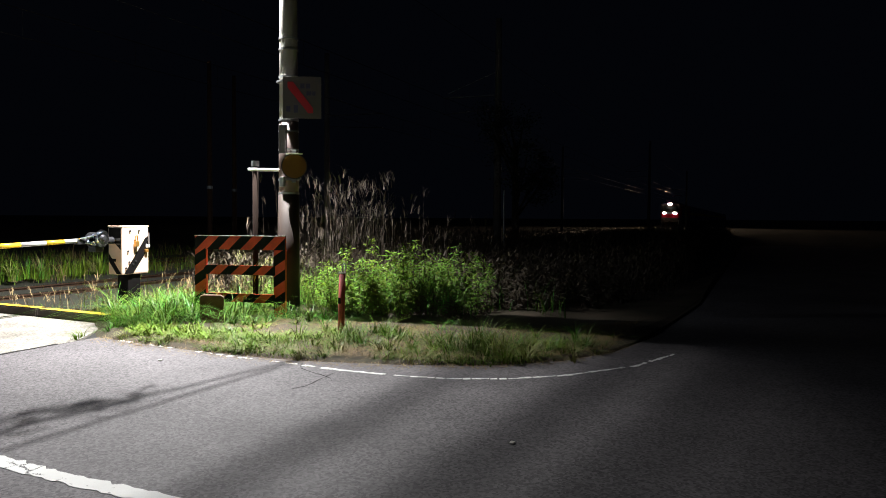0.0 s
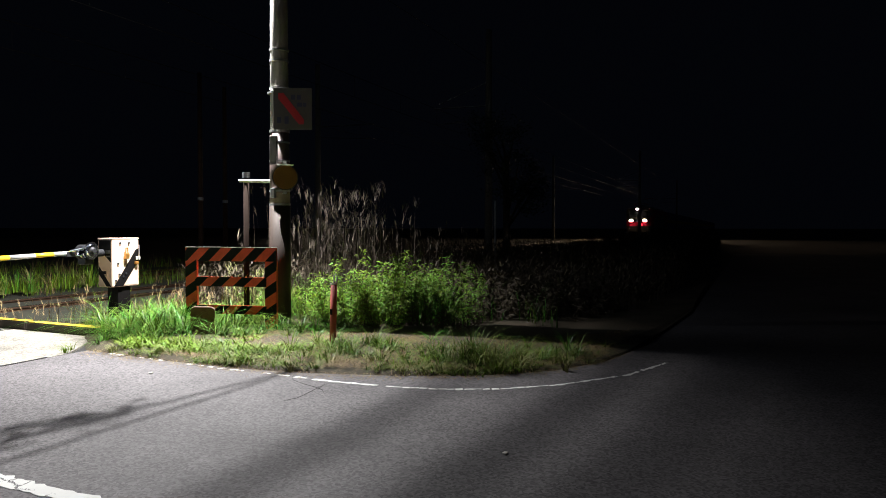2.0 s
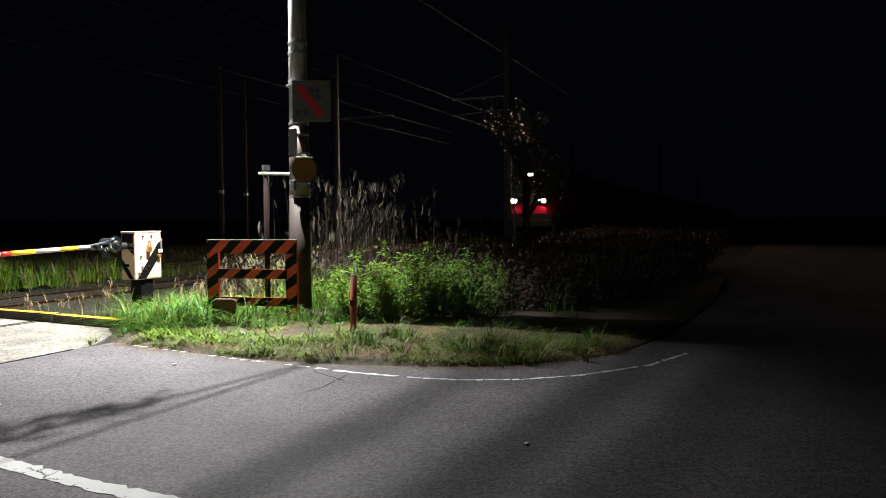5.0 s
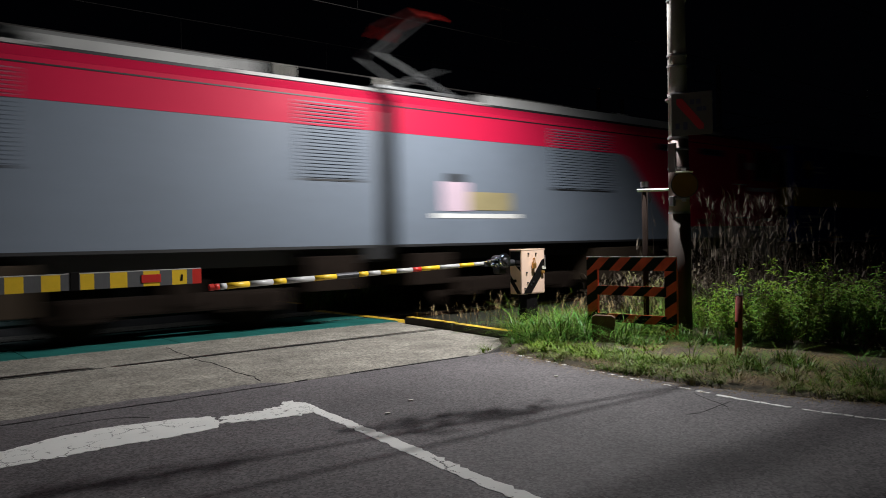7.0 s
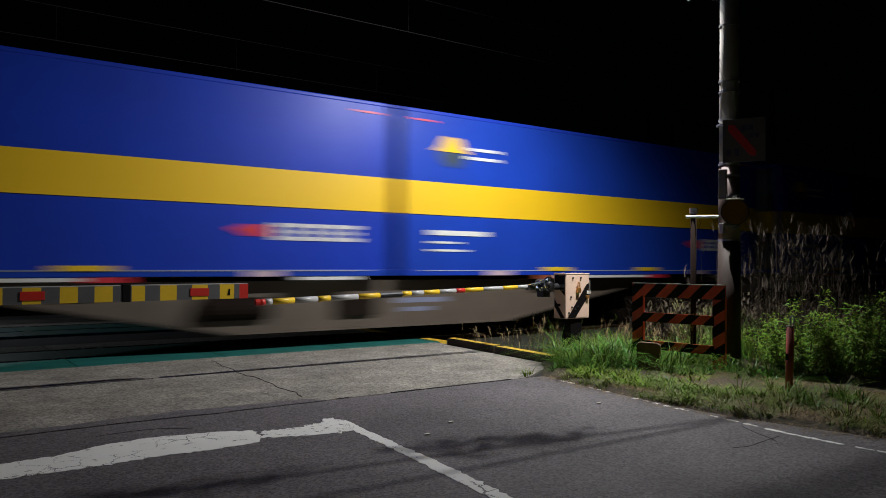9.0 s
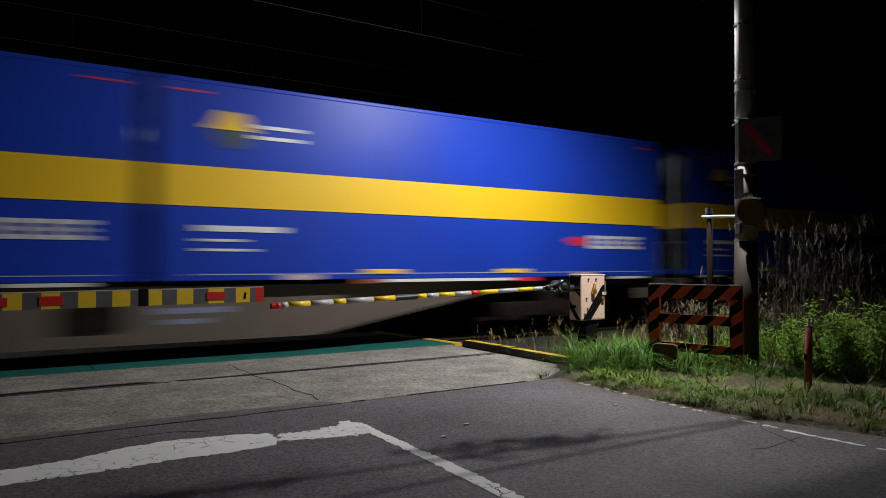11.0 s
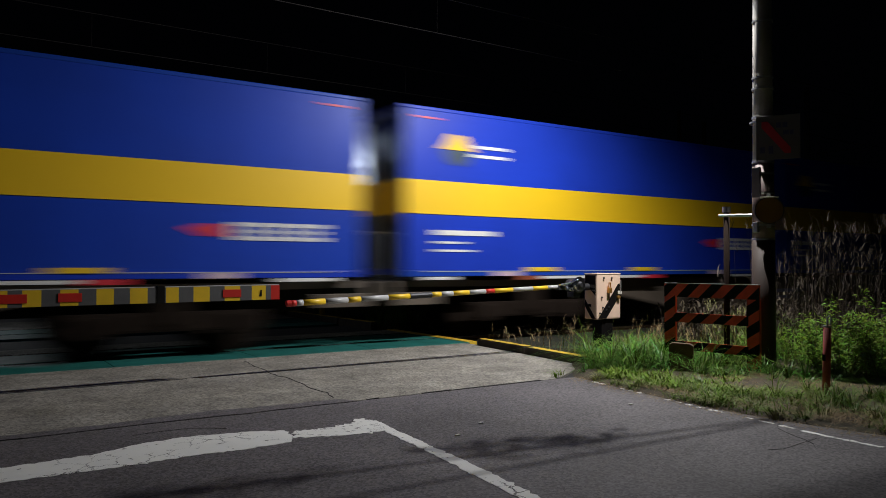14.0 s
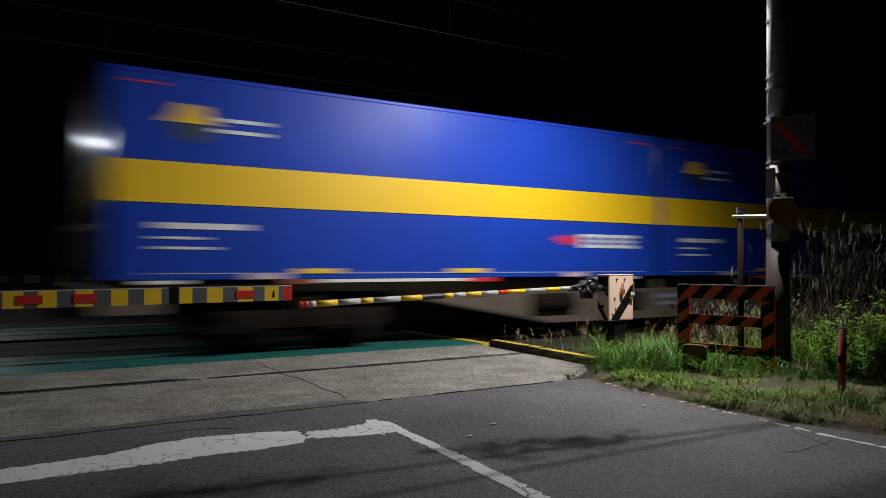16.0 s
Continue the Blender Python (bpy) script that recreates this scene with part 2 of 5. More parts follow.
M_LEAF_DEAD = mat("withered_leaf", (0.075, 0.055, 0.03), 0.7, var=0.4, scale=2, island=0.4, bump=0)
M_LEAF_TREE = mat("tree_leaf", (0.045, 0.07, 0.018), 0.6, var=0.3, scale=2, island=0.4, bump=0)
M_LEAF_Y = mat("young_leaf", (0.18, 0.29, 0.022), 0.55, var=0.3, scale=2, island=0.45, bump=0, spec=0.2)
M_TWIG = mat("twig", (0.10, 0.07, 0.045), 0.8, var=0.3)
M_BARK = mat("bark", (0.10, 0.075, 0.05), 0.9, var=0.5, scale=9, bump=0.8)


# ---- building blocks ----
def mesh_of(name, bm, material, smooth=False):
    me = bpy.data.meshes.new(name)
    bm.normal_update()
    bm.to_mesh(me)
    bm.free()
    me.materials.append(material)
    if smooth:
        for p in me.polygons:
            p.use_smooth = True
    return me


def part(name, bm, material, parent=None, label="", smooth=False, kind=""):
    ob = new(name, mesh_of(name, bm, material, smooth))
    if parent:
        ob.parent = parent
    return tagged(ob, label, kind=kind)


def thing(name, label, category, at=(0, 0, 0), turn=0.0, group="", kind=""):
    ob = new(name)
    ob.empty_display_size = 0.2
    ob.matrix_world = pose(*at, 0, 0, turn)
    return tagged(ob, label, category, group, kind)


def block(x0, x1, y0, y1, z0, z1, bevel=0.0, bm=None):
    own = bmesh.new()
    m = Matrix.LocRotScale(((x0 + x1) / 2, (y0 + y1) / 2, (z0 + z1) / 2), None, (abs(x1 - x0), abs(y1 - y0), abs(z1 - z0)))
    bmesh.ops.create_cube(own, size=1, matrix=m)
    if bevel:
        bmesh.ops.bevel(own, geom=own.edges[:], offset=bevel, segments=2, affect="EDGES", profile=0.6)
    if bm is None:
        return own
    merge(bm, own)
    return bm


def merge(bm, other):
    tmp = bpy.data.meshes.new("tmp")
    other.to_mesh(tmp)
    other.free()
    bm.from_mesh(tmp)
    bpy.data.meshes.remove(tmp)
    return bm


def tube(p0, p1, r0, r1=None, n=12, bm=None):
    bm = bm or bmesh.new()
    p0, p1 = Vector(p0), Vector(p1)
    d = p1 - p0
    m = Matrix.Translation((p0 + p1) / 2) @ d.to_track_quat("Z", "Y").to_matrix().to_4x4()
    bmesh.ops.create_cone(bm, cap_ends=True, segments=n, radius1=r0, radius2=r0 if r1 is None else r1, depth=d.length, matrix=m)
    return bm


def prism(points, axis, a, b, bm=None):
    """A polygon extruded along an axis ('x', 'y' or 'z') from a to b. Its points give the two other coordinates in order."""
    bm = bm or bmesh.new()

    def at(p, w):
        return {"x": (w, p[0], p[1]), "y": (p[0], w, p[1]), "z": (p[0], p[1], w)}[axis]
    lo, hi = [bm.verts.new(at(p, a)) for p in points], [bm.verts.new(at(p, b)) for p in points]
    bm.faces.new(lo[::-1])
    bm.faces.new(hi)
    n = len(points)
    for i in range(n):
        bm.faces.new((lo[i], lo[(i + 1) % n], hi[(i + 1) % n], hi[i]))
    bmesh.ops.recalc_face_normals(bm, faces=bm.faces)
    return bm


def sweep(points, r, n=6):
    """A thin round line through points."""
    bm = bmesh.new()
    for a, b in zip(points, points[1:]):
        tube(a, b, r, r, n, bm)
    return bm


def from_lists(name, verts, faces, material, parent=None, label="", kind="", category=""):
    me = bpy.data.meshes.new(name)
    me.from_pydata(verts, [], faces)
    me.materials.append(material)
    ob = new(name, me)
    if parent:
        ob.parent = parent
    return tagged(ob, label, category, kind=kind)


# ---- ground, road, crossing ----
def build_ground():
    g = thing("ground", "dark bare soil beside the road and railway", "ground", kind="structure")
    bm = bmesh.new()
    n = 40
    xs = [-2500, -400, -80, -30] + [-12 + i for i in range(n)] + [34, 60, 120, 400, 2500]
    ys = [-2500, -400, -80, -30] + [-6 + i for i in range(36)] + [40, 80, 400, 2500]
    grid = [[bm.verts.new((x, y, -0.07 + (0.05 * noise.noise((x * 0.7, y * 0.7, 3.0)) if abs(x) < 40 and abs(y) < 34 else 0))) for x in xs] for y in ys]
    for j in range(len(ys) - 1):
        for i in range(len(xs) - 1):
            bm.faces.new((grid[j][i], grid[j][i + 1], grid[j + 1][i + 1], grid[j + 1][i]))
    part("soil", bm, M_FIELD, g, smooth=True)


ROAD_EDGE = [(5.95, 6.26), (5.76, 5.15), (5.68, 4.25), (5.70, 3.6), (5.88, 2.75), (6.10, 2.1), (6.62, 1.5), (7.25, 1.15), (8.4, 0.9), (12, 0.6), (40, 0.1)]
EDGE_LINE = [(5.88, 5.9), (5.75, 5.1), (5.60, 4.15), (5.56, 3.7), (5.47, 3.1), (5.47, 2.54), (5.53, 2.12), (5.70, 1.72), (6.01, 1.34), (6.66, 0.86), (7.4, 0.6)]


def edge_at(y):
    for (x0, y0), (x1, y1) in zip(ROAD_EDGE, ROAD_EDGE[1:]):
        if y1 <= y <= y0:
            return x0 + (x1 - x0) * (y0 - y) / (y0 - y1)
    return 5.95 + (y - 6.26) * 0.85


def build_verge():
    g = thing("verge", "trodden soil verge with straw beside the road", "verge", kind="structure")
    bm = bmesh.new()
    ys, ds = [0.62 + 0.2 * k for k in range(36)], [-0.02, 0.08, 0.2, 0.4, 0.7, 1.0, 1.4, 1.9, 2.5, 3.2, 4.2, 5.5, 7.5]
    grid = [[bm.verts.new((edge_at(y) + d, y, -0.03 if d < 0 else 0.012 + 0.03 * min(d, 1.0) + 0.03 * noise.noise((edge_at(y) * 2 + d * 2, y * 2, 0)))) for d in ds] for y in ys]
    for j in range(len(ys) - 1):
        for i in range(len(ds) - 1):
            bm.faces.new((grid[j][i], grid[j][i + 1], grid[j + 1][i + 1], grid[j + 1][i]))
    part("soil", bm, M_SOIL, g, smooth=True)


def build_road():
    r = thing("road", "worn grey asphalt road with a side road", "road", kind="structure")
    bm = prism(ROAD_EDGE + [(40, -8), (30, -40), (-9, -40), (-9, 6.26)], "z", -0.16, 0.0)
    part("asphalt", bm, M_ASPHALT, r)
    part("asphalt", prism([(-9, 12.62), (6.9, 12.62), (6.9, 13.9), (-9, 13.9)], "z", -0.16, -0.004), M_PATCH, r)
    part("asphalt", prism([(-9, 18.4), (6.9, 18.4), (8.5, 60), (-9, 60)], "z", -0.16, -0.004), M_ASPHALT, r)


def ragged(points, step, amp, seed):
    """A polygon whose edges are broken into short uneven steps."""
    rng = random.Random(seed)
    out = []
    for i, p in enumerate(points):
        p, q = Vector(p), Vector(points[(i + 1) % len(points)])
        k = max(1, min(60, int((q - p).length / step)))
        nrm = Vector((-(q - p).y, (q - p).x)).normalized()
        for a in range(k):
            out.append(p.lerp(q, a / k) + nrm * (rng.gauss(0, amp) if a else 0))
    return out


def road_marks():
    m = thing("road_marking", "worn white stop line, centre line and edge line on asphalt", "road marking", kind="structure")
    stop = [(-3.2, 5.0), (0.40, 5.05), (0.70, 5.05), (0.92, 5.03), (1.36, 5.08), (1.79, 5.05), (2.09, 5.08), (2.19, 5.27), (2.20, 5.45), (1.97, 5.56), (1.49, 5.65), (1.12, 5.58), (0.91, 5.47), (0.43, 5.42), (-3.2, 5.42)]
    part("stop_line", prism(ragged(stop, 0.03, 0.009, 1), "z", -0.01, 0.0025), M_WHITE, m)
    joint = [(2.17, 5.18), (2.27, 5.14), (2.59, 5.05), (2.80, 5.03), (2.90, 5.09), (2.96, 5.40), (2.84, 5.55), (2.75, 5.40), (2.42, 5.36), (2.24, 5.38)]
    part("stop_line", prism(ragged(joint, 0.03, 0.014, 2), "z", -0.01, 0.002), M_WHITE_WORN, m)
    centre = [(2.82, 5.0), (2.95, 5.36), (2.86, 4.30), (2.80, 3.6), (2.73, 3.1), (2.57, 0.5), (2.37, -6), (2.27, -6), (2.46, 0.5), (2.62, 3.1), (2.68, 3.6), (2.74, 4.15)]
    part("centre_line", prism(ragged(centre, 0.04, 0.007, 3), "z", -0.01, 0.003), M_WHITE, m)
    rng = random.Random(5)
    pts = [Vector(p) for p in EDGE_LINE]
    for i in range(len(pts) - 1):
        a, b = pts[i], pts[i + 1]
        k = max(1, int((b - a).length / 0.065))
        for j in range(k):
            if rng.random() < (0.6 if i < 1 else 0.42 if i < 3 else 0.25 if i < 5 else 0.12):
                continue
            p, q = a.lerp(b, j / k), a.lerp(b, (j + rng.uniform(0.78, 1.02)) / k)
            d = (q - p).normalized()
            nrm = Vector((-d.y, d.x)) * rng.uniform(0.010, 0.028)
            p, q = p + nrm * rng.uniform(-0.3, 0.3), q + nrm * rng.uniform(-0.3, 0.3)
            part("edge_dash", prism(ragged([p - nrm, q - nrm * rng.uniform(0.5, 1.1), q + nrm, p + nrm * rng.uniform(0.5, 1.1)], 0.03, 0.005, i * 50 + j), "z", -0.01, 0.0025), M_WHITE, m)
    lip = [(-9.0, 6.24), (3.22, 6.24), (3.12, 6.40), (2.5, 6.44), (1.91, 6.49), (1.15, 6.40), (0.5, 6.37), (-9.0, 6.36)]
    part("asphalt_lip", prism(ragged(lip, 0.07, 0.012, 9), "z", -0.01, 0.0072), M_ASPHALT, m, "asphalt lip lapping over the concrete")


def road_cracks():
    r = thing("road_crack", "fine dark cracks in the asphalt", "crack", kind="structure")
    rng = random.Random(3)
    for x, y, ang, n in ((5.6, 3.55, 3.5, 7), (5.35, 3.1, 3.3, 5), (1.2, 5.9, 0.1, 6)):
        p = Vector((x, y))
        for k in range(n):
            ang += rng.gauss(0, 0.2)
            d = Vector((math.cos(ang), math.sin(ang)))
            q = p + d * rng.uniform(0.06, 0.16)
            w = Vector((-d.y, d.x)) * rng.uniform(0.0012, 0.003)
            part("crack", prism([p - w, q - w, q + w, p + w], "z", -0.01, 0.002 + 0.0004 * (k % 3)), M_JOINT, r)
            p = q


def crossing():
    c = thing("level_crossing", "pale concrete panels and teal rubber panels between rails", "level crossing", kind="structure")
    for x0, x1 in ((-9.0, -5.3), (-5.28, -1.1), (-1.08, 5.68)):
        pts = [(x0, 6.27), (x1, 6.27), (x1 + 0.2, 8.43), (x0 + (0.2 if x0 > -9 else 0), 8.43)]
        part("concrete_panel", prism(pts, "z", -0.15, 0.002), M_CONCRETE, c)
    part("concrete_panel", prism([(5.681, 6.27), (5.92, 6.4), (6.86, 7.0), (6.86, 8.43), (5.881, 8.43)], "z", -0.15, 0.002), M_CONCRETE, c)
    for x0, x1 in ((-9.0, -2.2), (-2.18, 7.0)):
        part("concrete_panel", block(x0, x1, 8.46, 9.84, -0.15, 0.003, 0.006), M_CONCRETE, c)
    part("concrete_panel", block(2.28, 2.52, 8.431, 8.459, -0.15, 0.002), M_CONCRETE, c)
    part("joint", block(-9, 7.0, 6.3, 9.85, -0.16, -0.02), M_JOINT, c)
    for x0, x1 in ((-9, 2.28), (2.52, 6.85)):
        part("joint", block(x0, x1, 8.425, 8.465, -0.05, 0.0045), M_JOINT, c)
    rng = random.Random(12)
    way = [(3.31, 9.55), (3.28, 9.3), (3.23, 8.85), (3.21, 8.56), (3.17, 8.2), (3.21, 7.86), (3.20, 7.5), (3.16, 7.13), (3.17, 6.8), (3.10, 6.41)]
    steps = [Vector(a).lerp(Vector(b), k / 3) + Vector((rng.gauss(0, 0.012), rng.gauss(0, 0.01))) for a, b in zip(way, way[1:]) for k in range(3)]
    for k, (p, q) in enumerate(zip(steps, steps[1:])):
        w = rng.uniform(0.002, 0.006)
        part("crack", prism([(p.x - w, p.y), (q.x - w, q.y), (q.x + w, q.y), (p.x + w, p.y)], "z", -0.01, 0.0065), M_JOINT, c)
    rng = random.Random(8)
    x = -9.0
    while x < 5.6:
        w = rng.uniform(0.1, 0.5)
        if rng.random() < 0.75:
            part("edge_crack", prism([(x, 6.262 + rng.uniform(-0.01, 0.01)), (x + w, 6.262 + rng.uniform(-0.01, 0.01)), (x + w, 6.285 + rng.uniform(-0.01, 0.02)), (x, 6.28 + rng.uniform(-0.01, 0.02))], "z", -0.05, 0.0056), M_JOINT, c)
        x += w
    for cy in (11.3, 15.75):
        for y0, y1, m in ((cy - 1.44, cy - 0.60, M_TEAL), (cy - 0.46, cy + 0.46, M_TEAL), (cy + 0.60, cy + 1.25, M_CONCRETE)):
            for k in range(9):
                x0 = -9 + k * 1.8
                part("rubber_panel" if m is M_TEAL else "concrete_panel", block(x0, min(x0 + 1.792, 7.1), y0, y1, -0.12, 0.004, 0.008), m, c)
    part("yellow_edge", block(7.12, 7.3, 9.95, 12.6, -0.1, 0.006), M_YELLOW_ROAD, c)
    part("concrete_panel", block(-9, 7.0, 17.05, 18.38, -0.15, 0.0), M_CONCRETE, c)


def rails():
    prof = [(-0.06, -0.15), (0.06, -0.15), (0.06, -0.135), (0.012, -0.12), (0.012, -0.035), (0.034, -0.025), (0.034, 0.0), (-0.034, 0.0), (-0.034, -0.025), (-0.012, -0.035), (-0.012, -0.12), (-0.06, -0.135)]
    for cy in (11.3, 15.75):
        t = thing("railway_track", "rusty rails on sleepers in dark ballast", "railway track", kind="structure")
        for s in (-0.533, 0.533):
            y = cy + s * 1.03
            r = part("rail", prism([(y + a, b) for a, b in prof], "x", -120, 400), M_STEEL, t)
            part("rail_head", block(-120, 400, y - 0.026, y + 0.026, -0.002, 0.003), M_RAILTOP, t)
        sl = block(-0.1, 0.1, -1.0, 1.0, -0.07, 0.07, 0.012)
        me = mesh_of("sleeper", sl, M_CONCRETE)
        for i in range(90):
            o = new("sleeper", me)
            o.parent, o.location = t, (7.7 + i * 0.62, cy, -0.20)
        bm = prism([(cy - 1.9, -0.3), (cy - 1.5, -0.14), (cy + 1.5, -0.14), (cy + 1.9, -0.3)], "x", 7.2, 400)
        merge(bm, prism([(cy - 1.9, -0.3), (cy - 1.5, -0.14), (cy + 1.5, -0.14), (cy + 1.9, -0.3)], "x", -120, -9.2))
        part("ballast_bed", bm, M_BALLAST, t)
        rng = random.Random(int(cy))
        v, f = [], []
        for _ in range(5200):
            x, y = 7.25 + 26 * rng.random() ** 1.7, cy + rng.uniform(-1.75, 1.7)
            r = rng.uniform(0.018, 0.04)
            z = -0.135 if abs(y - cy) < 1.5 else -0.2
            k = len(v)
            for dx, dy, dz in ((1, 0, 0), (-0.6, 0.8, 0.1), (-0.5, -0.8, 0), (0.1, 0.1, 0.9), (0, 0, -0.7)):
                v.append((x + dx * r * rng.uniform(0.7, 1.3), y + dy * r * rng.uniform(0.7, 1.3), z + dz * r * rng.uniform(0.6, 1.2)))
            f += [(k, k + 1, k + 3), (k + 1, k + 2, k + 3), (k + 2, k, k + 3), (k + 1, k, k + 4), (k + 2, k + 1, k + 4), (k, k + 2, k + 4)]
        from_lists("ballast_stones", v, f, M_BALLAST, t, kind="stuff")


def kerbs():
    for (x0, y0), (x1, y1), h, g in (((6.93, 8.22), (7.02, 9.45), 0.105, "kerb beside the crossing"), ((6.80, 6.95), (6.92, 8.19), 0.10, "kerb beside the crossing"),
                                     ((7.02, 12.9), (7.0, 14.3), 0.13, "kerb beyond the track"), ((7.0, 14.33), (6.95, 16.9), 0.13, "kerb beyond the track")):
        k = thing("kerb", "low dark kerb with a worn yellow painted top", "kerb", group=g)
        d = (Vector((x1, y1)) - Vector((x0, y0))).normalized()
        w = Vector((d.y, -d.x)) * 0.075
        p, q = Vector((x0, y0)), Vector((x1, y1))
        bm = prism([p - w, q - w, q + w, p + w], "z", -0.1, h)
        bmesh.ops.bevel(bm, geom=bm.edges[:], offset=0.012, segments=2, affect="EDGES")
        part("body", bm, M_CURB, k)
        w *= 0.82
        part("yellow_top", prism([p - w + d * 0.02, q - w - d * 0.02, q + w - d * 0.02, p + w + d * 0.02], "z", h - 0.01, h + 0.004), M_YELLOW_ROAD, k, "worn yellow paint")


build_ground()
build_verge()
build_road()
road_marks()
road_cracks()
crossing()
rails()
kerbs()


# ---- the pole with its lamp, sign and cables ----
POLE = Vector((8.10, 5.33))


def utility_pole():
    p = thing("utility_pole", "grey concrete utility pole with brown wrap and steel bands", "utility pole", (POLE.x, POLE.y, 0))
    part("shaft", tube((0, 0, -0.3), (0, 0, 8.0), 0.128, 0.088, 28), M_POLE, p, smooth=True)
    part("wrap", tube((0, 0, 0.0), (0, 0, 1.55), 0.136, 0.129, 28), M_POLE_WRAP, p, "dark brown protective wrap", smooth=True)
    part("sleeve", tube((0, 0, 1.55), (0, 0, 2.45), 0.1255, 0.1185, 28), M_POLE_SLEEVE, p, "reddish grey sleeve", smooth=True)
    for z in (1.56, 1.73, 2.10, 2.33, 2.47, 3.0, 3.34, 3.47, 4.14):
        r = 0.1315 - 0.005 * z
        part("band", tube((0, 0, z - 0.012), (0, 0, z + 0.012), r + 0.006, r + 0.006, 28), M_GALV, p)
    part("clamp", block(-0.165, -0.12, -0.03, 0.03, 1.64, 1.76, 0.006), M_GALV, p)
    part("faded_bill", block(-0.148, -0.11, -0.05, 0.05, 2.05, 2.40, 0.004), M_SIGN, p, "torn pale notice")


def street_lamp():
    s = thing("street_lamp", "led street lamp on a steel arm above the road", "street lamp", (POLE.x, POLE.y, 0))
    a = LAMP - Vector((POLE.x, POLE.y, 0))
    part("arm", sweep([(0, 0, 4.75), (a.x * 0.4, a.y * 0.4, 5.05), (a.x * 0.8, a.y * 0.8, a.z + 0.06)], 0.022, 10), M_GALV, s)
    part("collar", tube((0, 0, 4.66), (0, 0, 4.84), 0.13, 0.13, 24), M_GALV, s)
    m = look((0, 0, 0), (-0.1, 0.5, -1.0)).to_3x3().to_4x4()
    bm = block(-0.12, 0.12, -0.2, 0.2, -0.02, 0.06, 0.02)
    bm.transform(Matrix.Translation(a + Vector((0, 0, 0.05))) @ m)
    part("housing", bm, M_GALV, s)
    bm = block(-0.09, 0.09, -0.16, 0.16, -0.030, -0.023)
    bm.transform(Matrix.Translation(a + Vector((0, 0, 0.05))) @ m)
    part("glass", bm, M_LED, s, "glowing white lamp glass").visible_shadow = False


def plate_sign():
    d = thing("warning_sign", "white sign with a red diagonal bar strapped to the pole", "sign", (POLE.x - 0.02, POLE.y, 2.73), 25)
    part("plate", block(-0.150, -0.141, -0.43, 0.04, -0.255, 0.255, 0.003), M_SIGN, d)
    bm = prism([(-0.02, 0.19), (-0.085, 0.19), (-0.33, -0.13), (-0.33, -0.19), (-0.27, -0.19), (-0.02, 0.12)], "x", -0.154, -0.146)
    part("diagonal_bar", bm, M_SIGNRED, d)
    for y, z, w, h in ((-0.20, 0.14, 0.05, 0.06), (-0.27, 0.14, 0.05, 0.06), (-0.28, 0.05, 0.06, 0.05), (-0.34, 0.05, 0.04, 0.05), (-0.03, -0.14, 0.05, 0.07), (-0.12, -0.14, 0.05, 0.09)):
        part("writing_bar", block(-0.154, -0.149, y - w / 2, y + w / 2, z - h / 2, z + h / 2), M_INK, d)
    part("strap", tube((0.02, 0, 0.2), (0.02, 0, 0.22), 0.14, 0.14, 24), M_GALV, d)


def round_disc():
    d = thing("warning_disc", "amber round disc with a pale hood on the pole", "reflector", (POLE.x, POLE.y, 1.89), 35)
    part("disc", tube((-0.165, -0.06, 0), (-0.20, -0.06, 0), 0.15, 0.145, 32), M_AMBER, d)
    part("rim", tube((-0.155, -0.06, 0), (-0.195, -0.06, 0), 0.158, 0.158, 32), M_DARKMETAL, d)
    part("hood", block(-0.24, -0.12, -0.16, 0.04, 0.145, 0.158, 0.004), M_WHITE_P, d, "pale metal hood")
    part("bracket", block(-0.16, -0.1, -0.08, -0.03, -0.2, 0.2), M_GALV, d)


def stay_post():
    d = thing("stay_post", "rusty steel post tied to the utility pole", "post", (8.03, 5.78, 0))
    part("post", tube((0, 0, -0.3), (0, 0, 1.90), 0.036, 0.036, 16), M_DARK_POST, d, smooth=True)
    part("cap", tube((0, 0, 1.90), (0, 0, 1.97), 0.05, 0.05, 16), M_GALV, d)
    part("tie_bar", tube((-0.08, 0.05, 1.86), (POLE.x - 8.03 - 0.03, POLE.y - 5.78 + 0.1, 1.85), 0.02, 0.02, 10), M_GALV, d, "bright steel tie bar")


def cable_bits(parent, centres, count, spread, size, seed):
    """Loose bits added round a cable, mostly to blotch its shadow on the road."""
    rng = random.Random(seed)
    v, f = [], []
    for c in centres:
        for _ in range(count):
            p = Vector((c[0] + rng.gauss(0, spread[0]), c[1] + rng.gauss(0, spread[1]), c[2] + rng.gauss(0, spread[2])))
            d = Vector((rng.gauss(0, 1), rng.gauss(0, 1), rng.gauss(0, 0.5))).normalized() * size * rng.uniform(0.5, 1.3)
            e = d.cross(Vector((rng.gauss(0, 1), rng.gauss(0, 1), rng.gauss(0, 1)))).normalized() * size * rng.uniform(0.2, 0.5)
            k = len(v)
            v += [tuple(p - d), tuple(p + e), tuple(p + d), tuple(p - e)]
            f.append((k, k + 1, k + 2, k + 3))
    from_lists("vine", v, f, M_LEAF_DEAD, parent, "loose dark bits added by the cable", kind="stuff")


